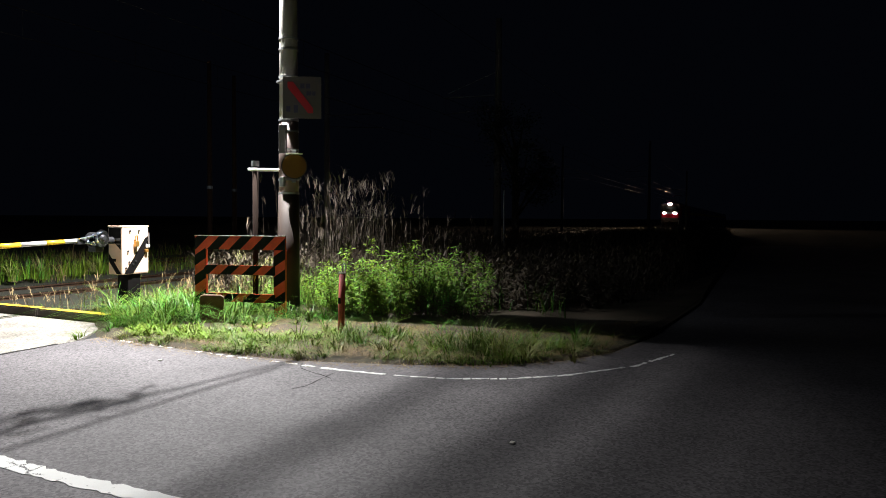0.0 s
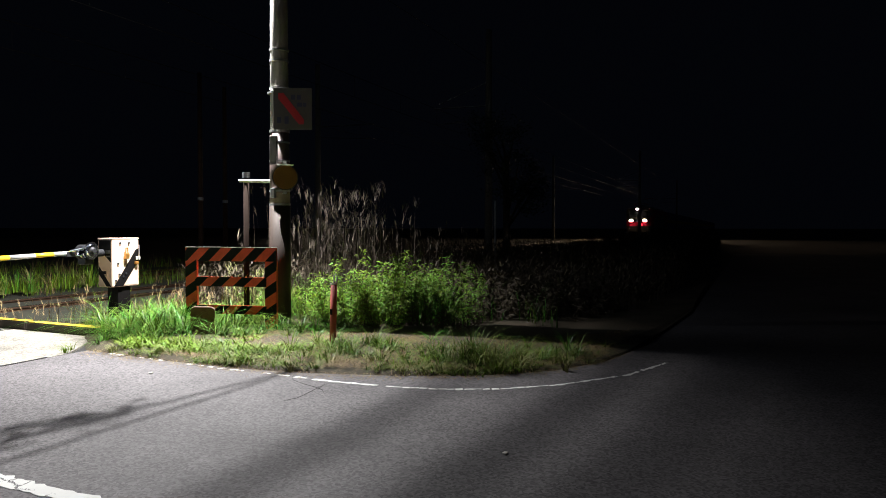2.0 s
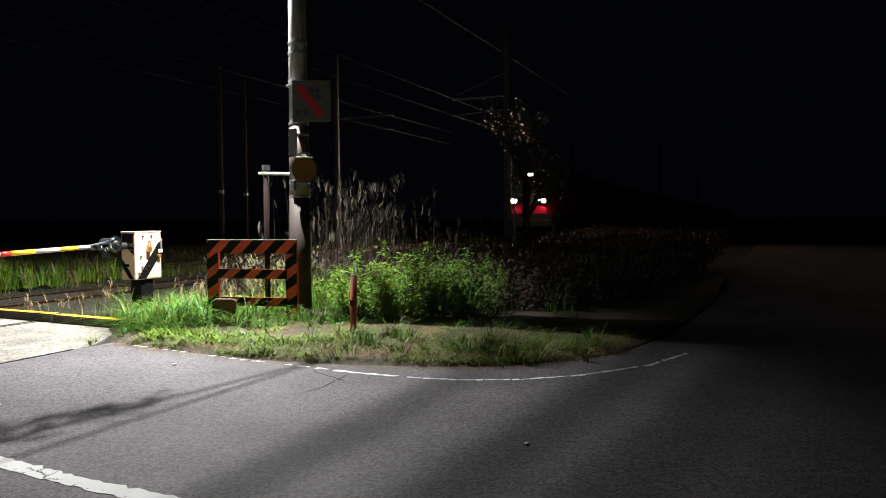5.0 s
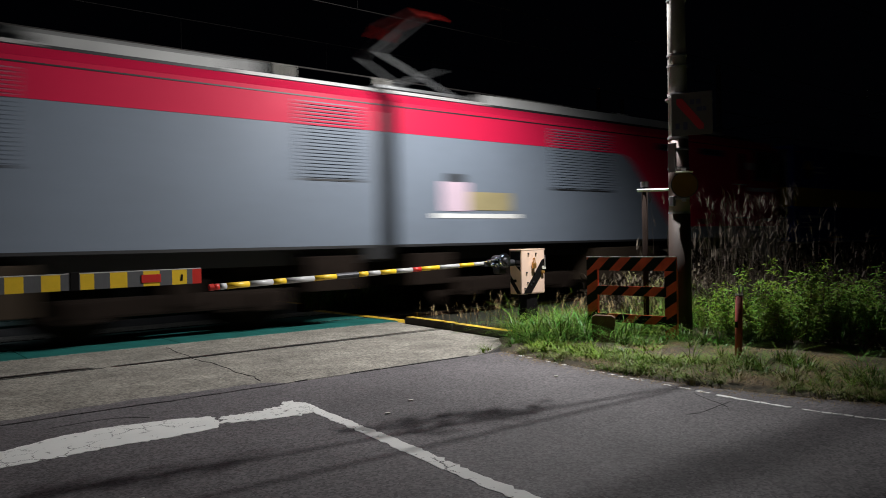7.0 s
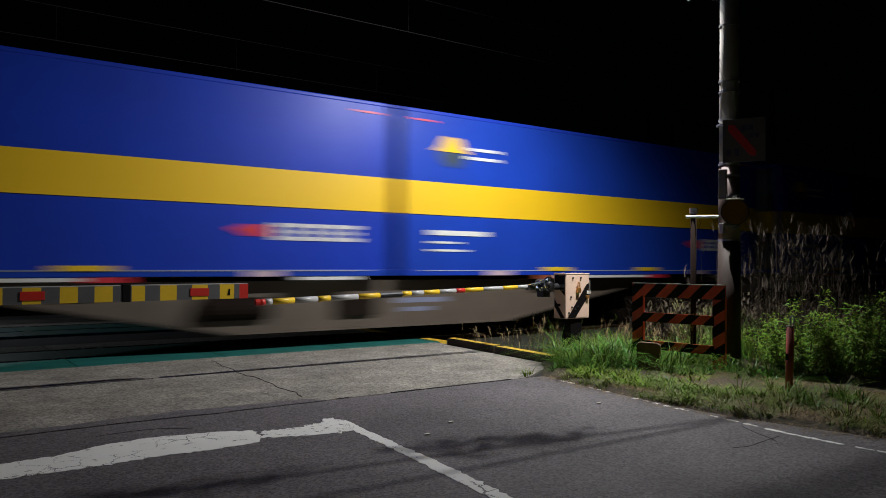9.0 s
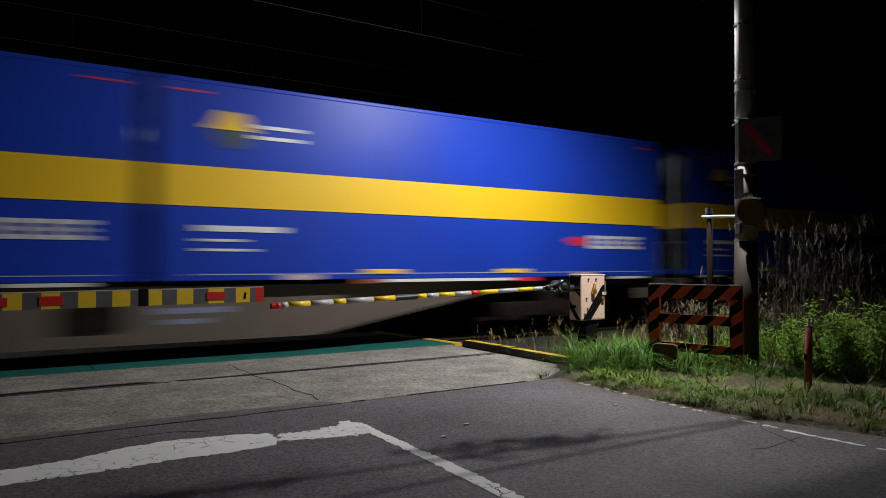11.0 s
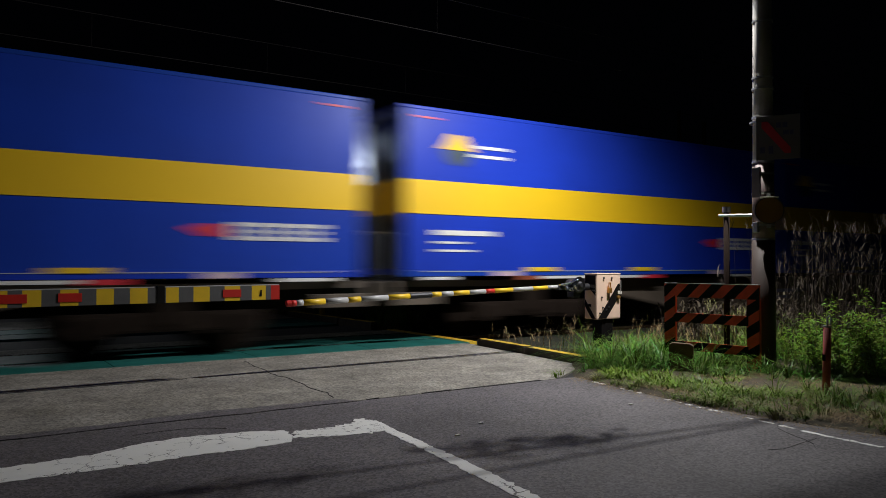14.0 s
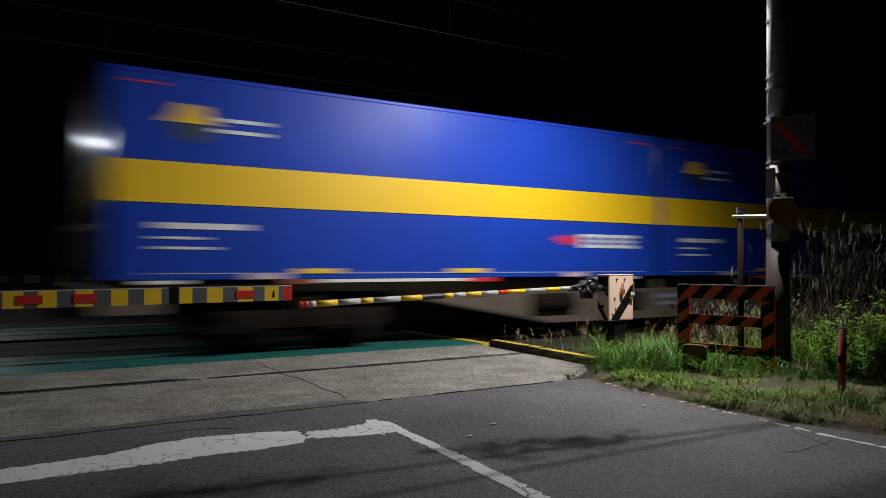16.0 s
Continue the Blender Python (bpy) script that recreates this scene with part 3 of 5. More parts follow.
def cables():
    arm = thing("cable_crossarm", "dark steel crossarm carrying cables on the pole", "crossarm", (POLE.x, POLE.y, 0))
    for z, reach in ((4.62, 0.58), (4.92, 0.70)):
        part("bar", tube((-0.02, 0.08, z), (-0.02, reach, z), 0.012, 0.012, 8), M_DARK_POST, arm)
    # height, line's place across the pole, slope, radius
    rows = ((4.62, 5.868, 0.13, 0.0015), (4.62, 5.890, 0.02, 0.0015),
            (4.92, 5.970, 0.10, 0.0022), (4.92, 6.004, 0.03, 0.0018), (4.92, 5.944, 0.16, 0.0016))
    for k, (z, y, slope, r) in enumerate(rows):
        c = thing("overhead_cable", "black overhead cable leading away from the pole", "cable", group="cables on the pole")
        part("line", sweep([(8.08 - 1.25 * a, y + 1.25 * a * slope - 0.03 * slope, z) for a in range(17)], r, 6), M_CABLE, c)
        part("insulator", tube((8.08, y, z - 0.02), (8.08, y, z + 0.012), 0.014, 0.012, 8), M_DARKMETAL, c)
        # unseen clumps, placed so that a blotchy shadow falls on the road
        if k == 0:
            cable_bits(c, [(7.632 + 0.013 * a, 5.933 - 0.0028 * a, z) for a in range(-4, 4)], 34, (0.012, 0.010, 0.008), 0.0055, 31)
            cable_bits(c, [(7.442 + 0.014 * a, 5.950 - 0.002 * a, z) for a in range(-3, 4)], 22, (0.013, 0.006, 0.008), 0.005, 32)
        # dark clump beside the pole
        if k == 1:
            cable_bits(c, [(8.0 - 0.01 * a, 5.40 + 0.012 * a, 4.50 + 0.012 * a) for a in range(5)], 40, (0.03, 0.03, 0.035), 0.008, 33)


# ---- striped barrier, block, red marker post ----
def stripes(w, h, pitch, lean, depth, x=0.0):
    """Slanting bars clipped to a board w wide and h high, as (y, z) polygons."""
    out = []
    k = -int(abs(lean) / pitch) - 2
    while k * pitch < w + abs(lean) + pitch:
        a = k * pitch
        poly = [(a, 0), (a + pitch / 2, 0), (a + pitch / 2 + lean, h), (a + lean, h)]
        for side, lim in ((1, 0.0), (-1, w)):
            new_poly = []
            for i in range(len(poly)):
                p, q = poly[i], poly[(i + 1) % len(poly)]
                pin, qin = side * (p[0] - lim) >= 0, side * (q[0] - lim) >= 0
                if pin:
                    new_poly.append(p)
                if pin != qin:
                    s = (lim - p[0]) / (q[0] - p[0])
                    new_poly.append((lim, p[1] + s * (q[1] - p[1])))
            poly = new_poly
            if len(poly) < 3:
                break
        if len(poly) >= 3:
            out.append(poly)
        k += 1
    return out


def striped_board(parent, name, y0, z0, w, h, pitch, lean, thick=0.03, base=None, bar=None):
    b = part(name, block(-thick, 0, y0, y0 + w, z0, z0 + h, 0.004), base or M_ORANGE, parent)
    bm = bmesh.new()
    for poly in stripes(w, h, pitch, lean, thick):
        prism([(y0 + y, z0 + z) for y, z in poly], "x", -thick - 0.003, -thick + 0.004, bm)
    part("stripes", bm, bar or M_BLACK, b, "black slanting stripes")
    return b


def guard_barrier():
    g = thing("guard_barrier", "orange and black striped steel guard frame in grass", "barrier", (7.84, 5.20, 0), 8.6)
    striped_board(g, "top_rail", 0.0, 0.86, 1.22, 0.165, 0.30, -0.17)
    striped_board(g, "middle_rail", 0.13, 0.55, 0.96, 0.115, 0.30, -0.13)
    striped_board(g, "bottom_rail", 0.13, 0.21, 0.96, 0.105, 0.30, -0.12)
    for y in (0.0, 1.07):
        w = 0.15
        p = part("post", block(-0.028, 0.02, y, y + w, -0.2, 0.862, 0.004), M_ORANGE, g)
        bm = bmesh.new()
        for z in (-0.05, 0.22, 0.49, 0.74):
            prism([(y, z + 0.14), (y, z + 0.01), (y + w, z - 0.09), (y + w, z + 0.04)], "x", -0.032, -0.025, bm)
        part("stripes", bm, M_BLACK, p, "black slanting stripes")
    # lamp light along the top, put in as a silver strip
    part("lit_edge", block(-0.034, 0.004, 0.0, 1.22, 1.026, 1.034), M_SILVER, g, "silver strip for lamp light on the top edge")


def small_things():
    b = thing("concrete_block", "stained brown slab sunk in grass", "block", (7.12, 5.74, 0), 34)
    part("body", prism([(-0.145, -0.1), (0.13, -0.1), (0.125, 0.345), (0.09, 0.362), (-0.10, 0.355), (-0.14, 0.33)], "x", -0.05, 0.05), M_RUST, b)
    r = thing("marker_post", "faded red leaning marker post with a steel hook", "marker post", (6.99, 3.96, 0))
    part("post", tube((0, 0, -0.1), (0.0, -0.02, 0.69), 0.036, 0.034, 18), M_POST_RED, r, smooth=True)
    part("ring", tube((0, -0.0195, 0.675), (0, -0.02, 0.69), 0.039, 0.039, 18), M_SILVER, r)
    part("hook", sweep([(0, -0.02, 0.69), (0, -0.02, 0.76), (0, -0.045, 0.785), (0, -0.062, 0.76), (0, -0.05, 0.70)], 0.009, 8), M_GALV, r)
    part("mark", block(-0.039, -0.033, -0.02, 0.008, 0.36, 0.42), M_BLACK, r)
    for (x, y) in ((4.06, 1.2), (3.2, 4.6), (1.2, 3.9), (2.9, 6.9), (5.2, 4.75), (3.6, 4.85)):
        t = thing("paper_scrap", "tiny pale litter scrap on the road", "litter", (x, y, 0.002))
        part("scrap", prism([(-0.02, -0.01), (0.02, -0.014), (0.024, 0.01), (-0.012, 0.014)], "z", 0, 0.008), M_WHITE_P, t)


# ---- crossing gates ----
def gate_machine():
    g = thing("gate_machine", "cream crossing gate machine with black slanting stripes", "gate machine", (7.93, 7.88, 0))
    part("housing", block(0, 0.49, 0, 0.25, 0.46, 1.12, 0.02), M_CREAM, g, "cream enamel housing")
    part("pedestal", block(0.13, 0.36, 0.03, 0.22, -0.1, 0.46, 0.01), M_BLACK, g, "black pedestal")
    part("footing", block(0.02, 0.5, -0.04, 0.40, -0.2, 0.03, 0.02), M_TEAL, g, "teal footing")
    part("roof", block(-0.004, 0.494, -0.004, 0.254, 1.112, 1.13, 0.006), M_CREAM, g)
    part("front_stripe", prism([(0.03, 0.47), (0.19, 0.47), (0.475, 0.80), (0.475, 0.98), (0.43, 0.965)], "y", -0.004, 0.004), M_BLACK, g)
    bm = prism([(0.02, 0.47), (0.10, 0.47), (0.235, 0.64), (0.235, 0.75)], "x", -0.004, 0.004)
    prism([(0.02, 0.80), (0.02, 1.10), (0.23, 1.10), (0.23, 0.98)], "x", -0.006, 0.004, bm)
    part("side_stripe", bm, M_BLACK, g)
    part("writing_bar", block(-0.008, -0.002, 0.03, 0.11, 0.92, 0.965), M_SIGN, g)
    part("writing_bar", block(-0.008, -0.002, 0.03, 0.10, 0.87, 0.89), M_SIGN, g)
    part("keyhole_plate", block(-0.012, 0, 0.11, 0.17, 0.64, 0.68, 0.004), M_BLACK, g)
    p = part("padlock", block(0.2, 0.27, -0.05, -0.01, 0.84, 0.92, 0.012), M_BRASS, g, "hanging brass padlock")
    part("shackle", sweep([(0.215, -0.03, 0.92), (0.22, -0.03, 0.99), (0.25, -0.03, 0.99), (0.255, -0.03, 0.92)], 0.008, 8), M_BRASS, p)
    part("hinge", block(0.43, 0.505, -0.015, 0.02, 0.82, 0.87, 0.006), M_WHITE_P, g)
    part("lock", block(0.40, 0.46, -0.035, 0, 0.755, 0.80, 0.01), M_BRASS, g)
    for x, z in ((0.12, 0.63), (0.19, 0.60), (0.24, 0.64), (0.06, 0.55), (0.14, 1.06), (0.3, 1.06), (0.1, 0.78)):
        part("bolt", tube((x, -0.016, z), (x, 0, z), 0.013, 0.013, 10), M_DARKMETAL, g)
    part("handle_bar", tube((0.465, -0.03, 0.86), (0.465, -0.03, 1.03), 0.008, 0.008, 8), M_GALV, g)
    part("axle", tube((-0.16, 0.17, 0.93), (0.0, 0.17, 0.93), 0.05, 0.05, 16), M_DARKMETAL, g)
    return g


def gate_arm(machine):
    a = part("gate_arm", tube((0.10, -0.10, 0.945), (0.10, 0.10, 0.945), 0.10, 0.10, 22), M_DARKMETAL, machine, "slim yellow, white and black gate arm, lowered")
    a.location = (7.60 - 7.93, 8.10 - 7.88, 0)
    hub, tip = Vector((0.06, 0, 0.945)), Vector((-4.27, 0, 0.81))
    part("hub_cap", tube((0.09, -0.13, 0.965), (0.09, -0.10, 0.965), 0.085, 0.095, 20), M_CHROME, a, "bright metal hub cap")
    part("clamp", block(-0.12, 0.14, -0.045, 0.045, 0.895, 0.985, 0.015), M_CHROME, a)
    for z, r in ((0.90, 0.035), (1.0, 0.03)):
        part("hub_bolt", tube((-0.02, -0.09, z), (-0.02, -0.05, z), r, r * 0.8, 14), M_CHROME, a)
    part("hub_ring", tube((0.09, -0.112, 0.965), (0.09, -0.098, 0.965), 0.118, 0.112, 26), M_CHROME, a)
    part("hub_nose", tube((0.09, -0.16, 0.965), (0.09, -0.13, 0.965), 0.03, 0.05, 16), M_DARKMETAL, a)
    part("tie_strap", sweep([(-0.2, -0.04, 0.965), (-0.06, -0.1, 1.0), (0.05, -0.11, 1.03), (0.16, -0.08, 1.0)], 0.012, 8), M_CHROME, a)
    part("counterweight", block(0.02, 0.16, -0.07, 0.07, 0.78, 0.86, 0.015), M_DARKMETAL, a)
    part("joint_sleeve", block(-0.24, -0.10, -0.035, 0.035, 0.89, 0.96, 0.01), M_DARKMETAL, a)
    cuts = [(0.03, M_YELLOW), (0.085, M_SILVER), (0.15, M_YELLOW), (0.235, M_SILVER), (0.31, M_YELLOW), (0.345, M_RED), (0.41, M_SILVER), (0.47, M_YELLOW),
            (0.515, M_SILVER), (0.55, M_YELLOW), (0.62, M_BLACK), (0.70, M_YELLOW), (0.79, M_SILVER), (0.83, M_YELLOW), (0.90, M_SILVER), (0.965, M_YELLOW), (0.985, M_SILVER), (1.0, M_RED)]
    last = 0.0
    for f, m in cuts:
        p, q = hub.lerp(tip, 0.03 + last * 0.97), hub.lerp(tip, 0.03 + f * 0.97)
        r0, r1 = 0.028 + 0.008 * last, 0.028 + 0.008 * f
        part("band", tube(p, q, r0, r1, 14), m, a, smooth=True)
        last = f
    p = hub.lerp(tip, 0.60)
    part("sleeve", tube(p + Vector((0.16, 0, 0.005)), p - Vector((0.16, 0, 0.005)), 0.038, 0.038, 14), M_DARKMETAL, a)
    part("tip_lamp", tube(tip, tip + Vector((-0.05, 0, -0.002)), 0.04, 0.035, 14), M_RED, a, "red tip")


def gate_board():
    a = thing("crossing_gate", "yellow and grey banded flat crossing gate with red plates", "crossing gate", (0, 8.10, 0.0))
    part("housing", block(-3.6, -3.05, -0.17, 0.17, 0.46, 1.12, 0.02), M_CREAM, a)
    part("pedestal", block(-3.47, -3.18, -0.12, 0.12, 0.0, 0.46, 0.01), M_BLACK, a)
    segs = [(-2.2, -2.0), (-1.75, -1.55), (-1.2, -1.0), (-0.7, -0.5), (-0.1, 0.06), (0.37, 0.54), (0.66, 0.82), (0.98, 1.14), (1.30, 1.46), (1.61, 1.78), (1.96, 2.09), (2.24, 2.41), (2.57, 2.74), (2.87, 3.03)]

    def zmid(x):
        return 0.945 - 0.006 * (3.2 - x)
    last = -3.05
    for i, (x0, x1) in enumerate(segs + [(3.09, 3.19)]):
        for u0, u1, m in ((last, x0, M_GREYBAND), (x0, x1, M_RED if i == len(segs) else M_YELLOW)):
            if u1 - u0 > 0.005:
                bm = prism([(u0, zmid(u0) - 0.082), (u1, zmid(u1) - 0.082), (u1, zmid(u1) + 0.075), (u0, zmid(u0) + 0.075)], "y", -0.018, 0.018)
                part("band", bm, m, a)
        last = x1
    for x0, x1 in ((-0.7, -0.45), (0.48, 0.70), (0.96, 1.17), (2.55, 2.75)):
        part("red_plate", block(x0, x1, -0.024, -0.019, zmid(x0) - 0.045, zmid(x0) + 0.04, 0.002), M_RED, a)
    part("joint_clip", block(1.87, 1.95, -0.024, 0.024, 0.85, 1.03, 0.004), M_BLACK, a)
    part("top_wire", tube((-3, 0, zmid(-3) + 0.08), (3.19, 0, zmid(3.19) + 0.08), 0.006, 0.006, 6), M_SILVER, a)
    part("mark", prism([(2.955, 0.90), (2.985, 0.90), (2.985, 0.97), (2.97, 0.97)], "y", -0.021, -0.017), M_BLACK, a)


def far_side():
    f = thing("far_guard_frame", "orange steel guard frame beyond the tracks", "barrier", (6.05, 18.9, 0), 80)
    for y0, y1, z0, z1 in ((0, 0.12, -0.1, 1.2), (0.95, 1.07, -0.1, 1.2)):
        part("post", block(-0.03, 0.03, y0, y1, z0, z1, 0.005), M_ORANGE, f)
    for z in (0.35, 0.72, 1.08):
        part("rail", block(-0.03, 0.03, 0.122, 0.948, z, z + 0.12, 0.005), M_ORANGE, f)
    y = thing("far_gate_machine", "yellow crossing gate machine beyond the tracks", "gate machine", (8.25, 18.0, 0))
    part("housing", block(0, 0.2, 0.05, 0.35, 0.72, 1.12, 0.02), M_YELLOW, y)
    part("pedestal", block(0.05, 0.15, 0.12, 0.28, -0.1, 0.72, 0.01), M_YELLOW, y)
    b = part("gate_arm", tube((-1.8, 0.2, 0.94), (0.0, 0.2, 0.95), 0.03, 0.03, 10), M_YELLOW, y)
    for i in range(18):
        x0 = -12.24 + i * 0.58
        part("band", block(x0, x0 + 0.29, 0.18, 0.22, 0.86, 1.02), M_YELLOW, b)
        part("band", block(x0 + 0.29, x0 + 0.58, 0.18, 0.22, 0.86, 1.02), M_GREYBAND, b)
    part("arm_stub", tube((0.2, 0.2, 1.0), (0.62, 0.2, 1.04), 0.025, 0.025, 10), M_YELLOW, y)
    part("weight", block(0.6, 0.74, 0.12, 0.28, 0.95, 1.14, 0.02), M_YELLOW, y)
    p = thing("far_pole", "dark weathered pole beyond the tracks", "utility pole", (7.05, 19.9, 0))
    part("shaft", tube((0, 0, -0.3), (0, 0, 4.6), 0.12, 0.10, 18), M_DARK_POST, p, smooth=True)
    part("box", block(0.12, 0.36, -0.1, 0.1, 1.5, 2.3, 0.01), M_DARKMETAL, p)
    part("band", tube((0, 0, 2.15), (0, 0, 2.3), 0.135, 0.135, 18), M_GALV, p)
    l = thing("far_street_lamp", "street lamp on a pole beyond the tracks", "street lamp", (-0.3, 22.6, -0.73))
    part("shaft", tube((0, 0, -0.3), (0, 0, 5.4), 0.09, 0.07, 16), M_GALV, l, smooth=True)
    part("arm", tube((0, 0, 5.3), (0.3, -0.55, 5.38), 0.025, 0.025, 10), M_GALV, l)
    part("housing", block(0.15, 0.45, -0.8, -0.4, 5.30, 5.40, 0.02), M_GALV, l)
    part("glass", block(0.19, 0.41, -0.76, -0.44, 5.28, 5.30), M_LED, l).visible_shadow = False


# ---- overhead line ----
def overhead_line():
    for x, y, r in ((28.4, 9.1, 0.16), (78.0, 9.1, 0.16), (128.0, 9.1, 0.16), (31.5, 18.6, 0.15), (81.0, 18.6, 0.15), (-22.0, 9.1, 0.16)):
        m = thing("catenary_mast", "concrete overhead line mast with steel brackets", "mast", (x, y, 0), group="masts along the railway")
        part("shaft", tube((0, 0, -0.3), (0, 0, 9.0), r, r * 0.75, 18), M_POLE, m, smooth=True)
        s = 1 if y < 12 else -1
        reach = 2.3 if y < 12 else 2.95
        part("bracket", tube((0, 0, 6.06), (0, s * reach, 6.06), 0.03, 0.03, 10), M_GALV, m)
        part("bracket_stay", tube((0, 0, 7.0), (0, s * 2.1, 6.22), 0.02, 0.02, 8), M_GALV, m)
        part("steady_arm", tube((0, 0, 5.55), (0, s * reach, 5.40), 0.02, 0.02, 8), M_GALV, m)
    for y in (11.3, 15.75):
        w = thing("overhead_wire", "contact wire and messenger wire on droppers", "overhead wire", (0, y, 0), group="overhead wires")
        part("messenger", tube((-120, 0, 6.05), (400, 0, 6.05), 0.009, 0.009, 6), M_COPPER, w)
        part("contact_wire", sweep([(-120, 0, 5.40), (400, 0, 5.40)], 0.008, 6), M_COPPER, w)
        for i in range(60):
            x = -40 + i * 3.5 + (1.9 if y < 12 else 0.4)
            part("dropper", tube((x, 0, 5.40), (x, 0, 6.05), 0.004, 0.004, 5), M_COPPER, w)
    f = thing("feeder_wire", "feeder wire along the railway", "overhead wire", (0, 9.1, 0))
    part("line", sweep([(-120, 0, 7.6), (400, 0, 7.6)], 0.008, 6), M_COPPER, f)
    for x, y in ((21.0, 16.97), (23.5, 17.86)):
        p = thing("signal_pole", "thin dark steel pole beyond the tracks", "pole", (x, y, 0), group="thin poles beyond the tracks")
        part("shaft", tube((0, 0, -0.2), (0, 0, 6.5), 0.09, 0.07, 12), M_RUST, p, smooth=True)
        part("band", tube((0, 0, 2.2), (0, 0, 2.3), 0.1, 0.1, 12), M_GALV, p)
    p = thing("trackside_post", "thin pale post beside the railway", "post", (22.0, 6.83, 0))
    part("shaft", tube((0, 0, -0.2), (0, 0, 2.1), 0.035, 0.035, 10), M_GALV, p)


utility_pole()
street_lamp()
plate_sign()
round_disc()
stay_post()
cables()
guard_barrier()
small_things()
gate_arm(gate_machine())
gate_board()
far_side()
overhead_line()


# ---- the train ----
AXIS = 11.30
MOVING = []  # things and their distance behind the locomotive's front


def bogie(parent, s, base=2.0, wheel=0.43):
    b = part("bogie_frame", block(s - base / 2 - 0.35, s + base / 2 + 0.35, -1.08, -0.92, 0.36, 0.62, 0.04), M_BOGIE, parent)
    part("bogie_frame", block(s - base / 2 - 0.35, s + base / 2 + 0.35, 0.92, 1.08, 0.36, 0.62, 0.04), M_BOGIE, parent)
    part("bolster", block(s - 0.25, s + 0.25, -1.1, 1.1, 0.45, 0.8, 0.04), M_BOGIE, parent)
    for d in (-base / 2, base / 2):
        for y in (-0.55, 0.55):
            part("wheel", tube((s + d, y - 0.06, wheel + 0.005), (s + d, y + 0.06, wheel + 0.005), wheel, wheel - 0.01, 24), M_BOGIE, parent)
        part("axle", tube((s + d, -1.0, wheel), (s + d, 1.0, wheel), 0.08, 0.08, 12), M_BOGIE, parent)
        part("axle_box", block(s + d - 0.16, s + d + 0.16, -1.14, -1.0, 0.30, 0.58, 0.03), M_BOGIE, parent)
    part("spring", tube((s, -1.02, 0.45), (s, -1.02, 0.82), 0.13, 0.13, 14), M_BOGIE, parent)


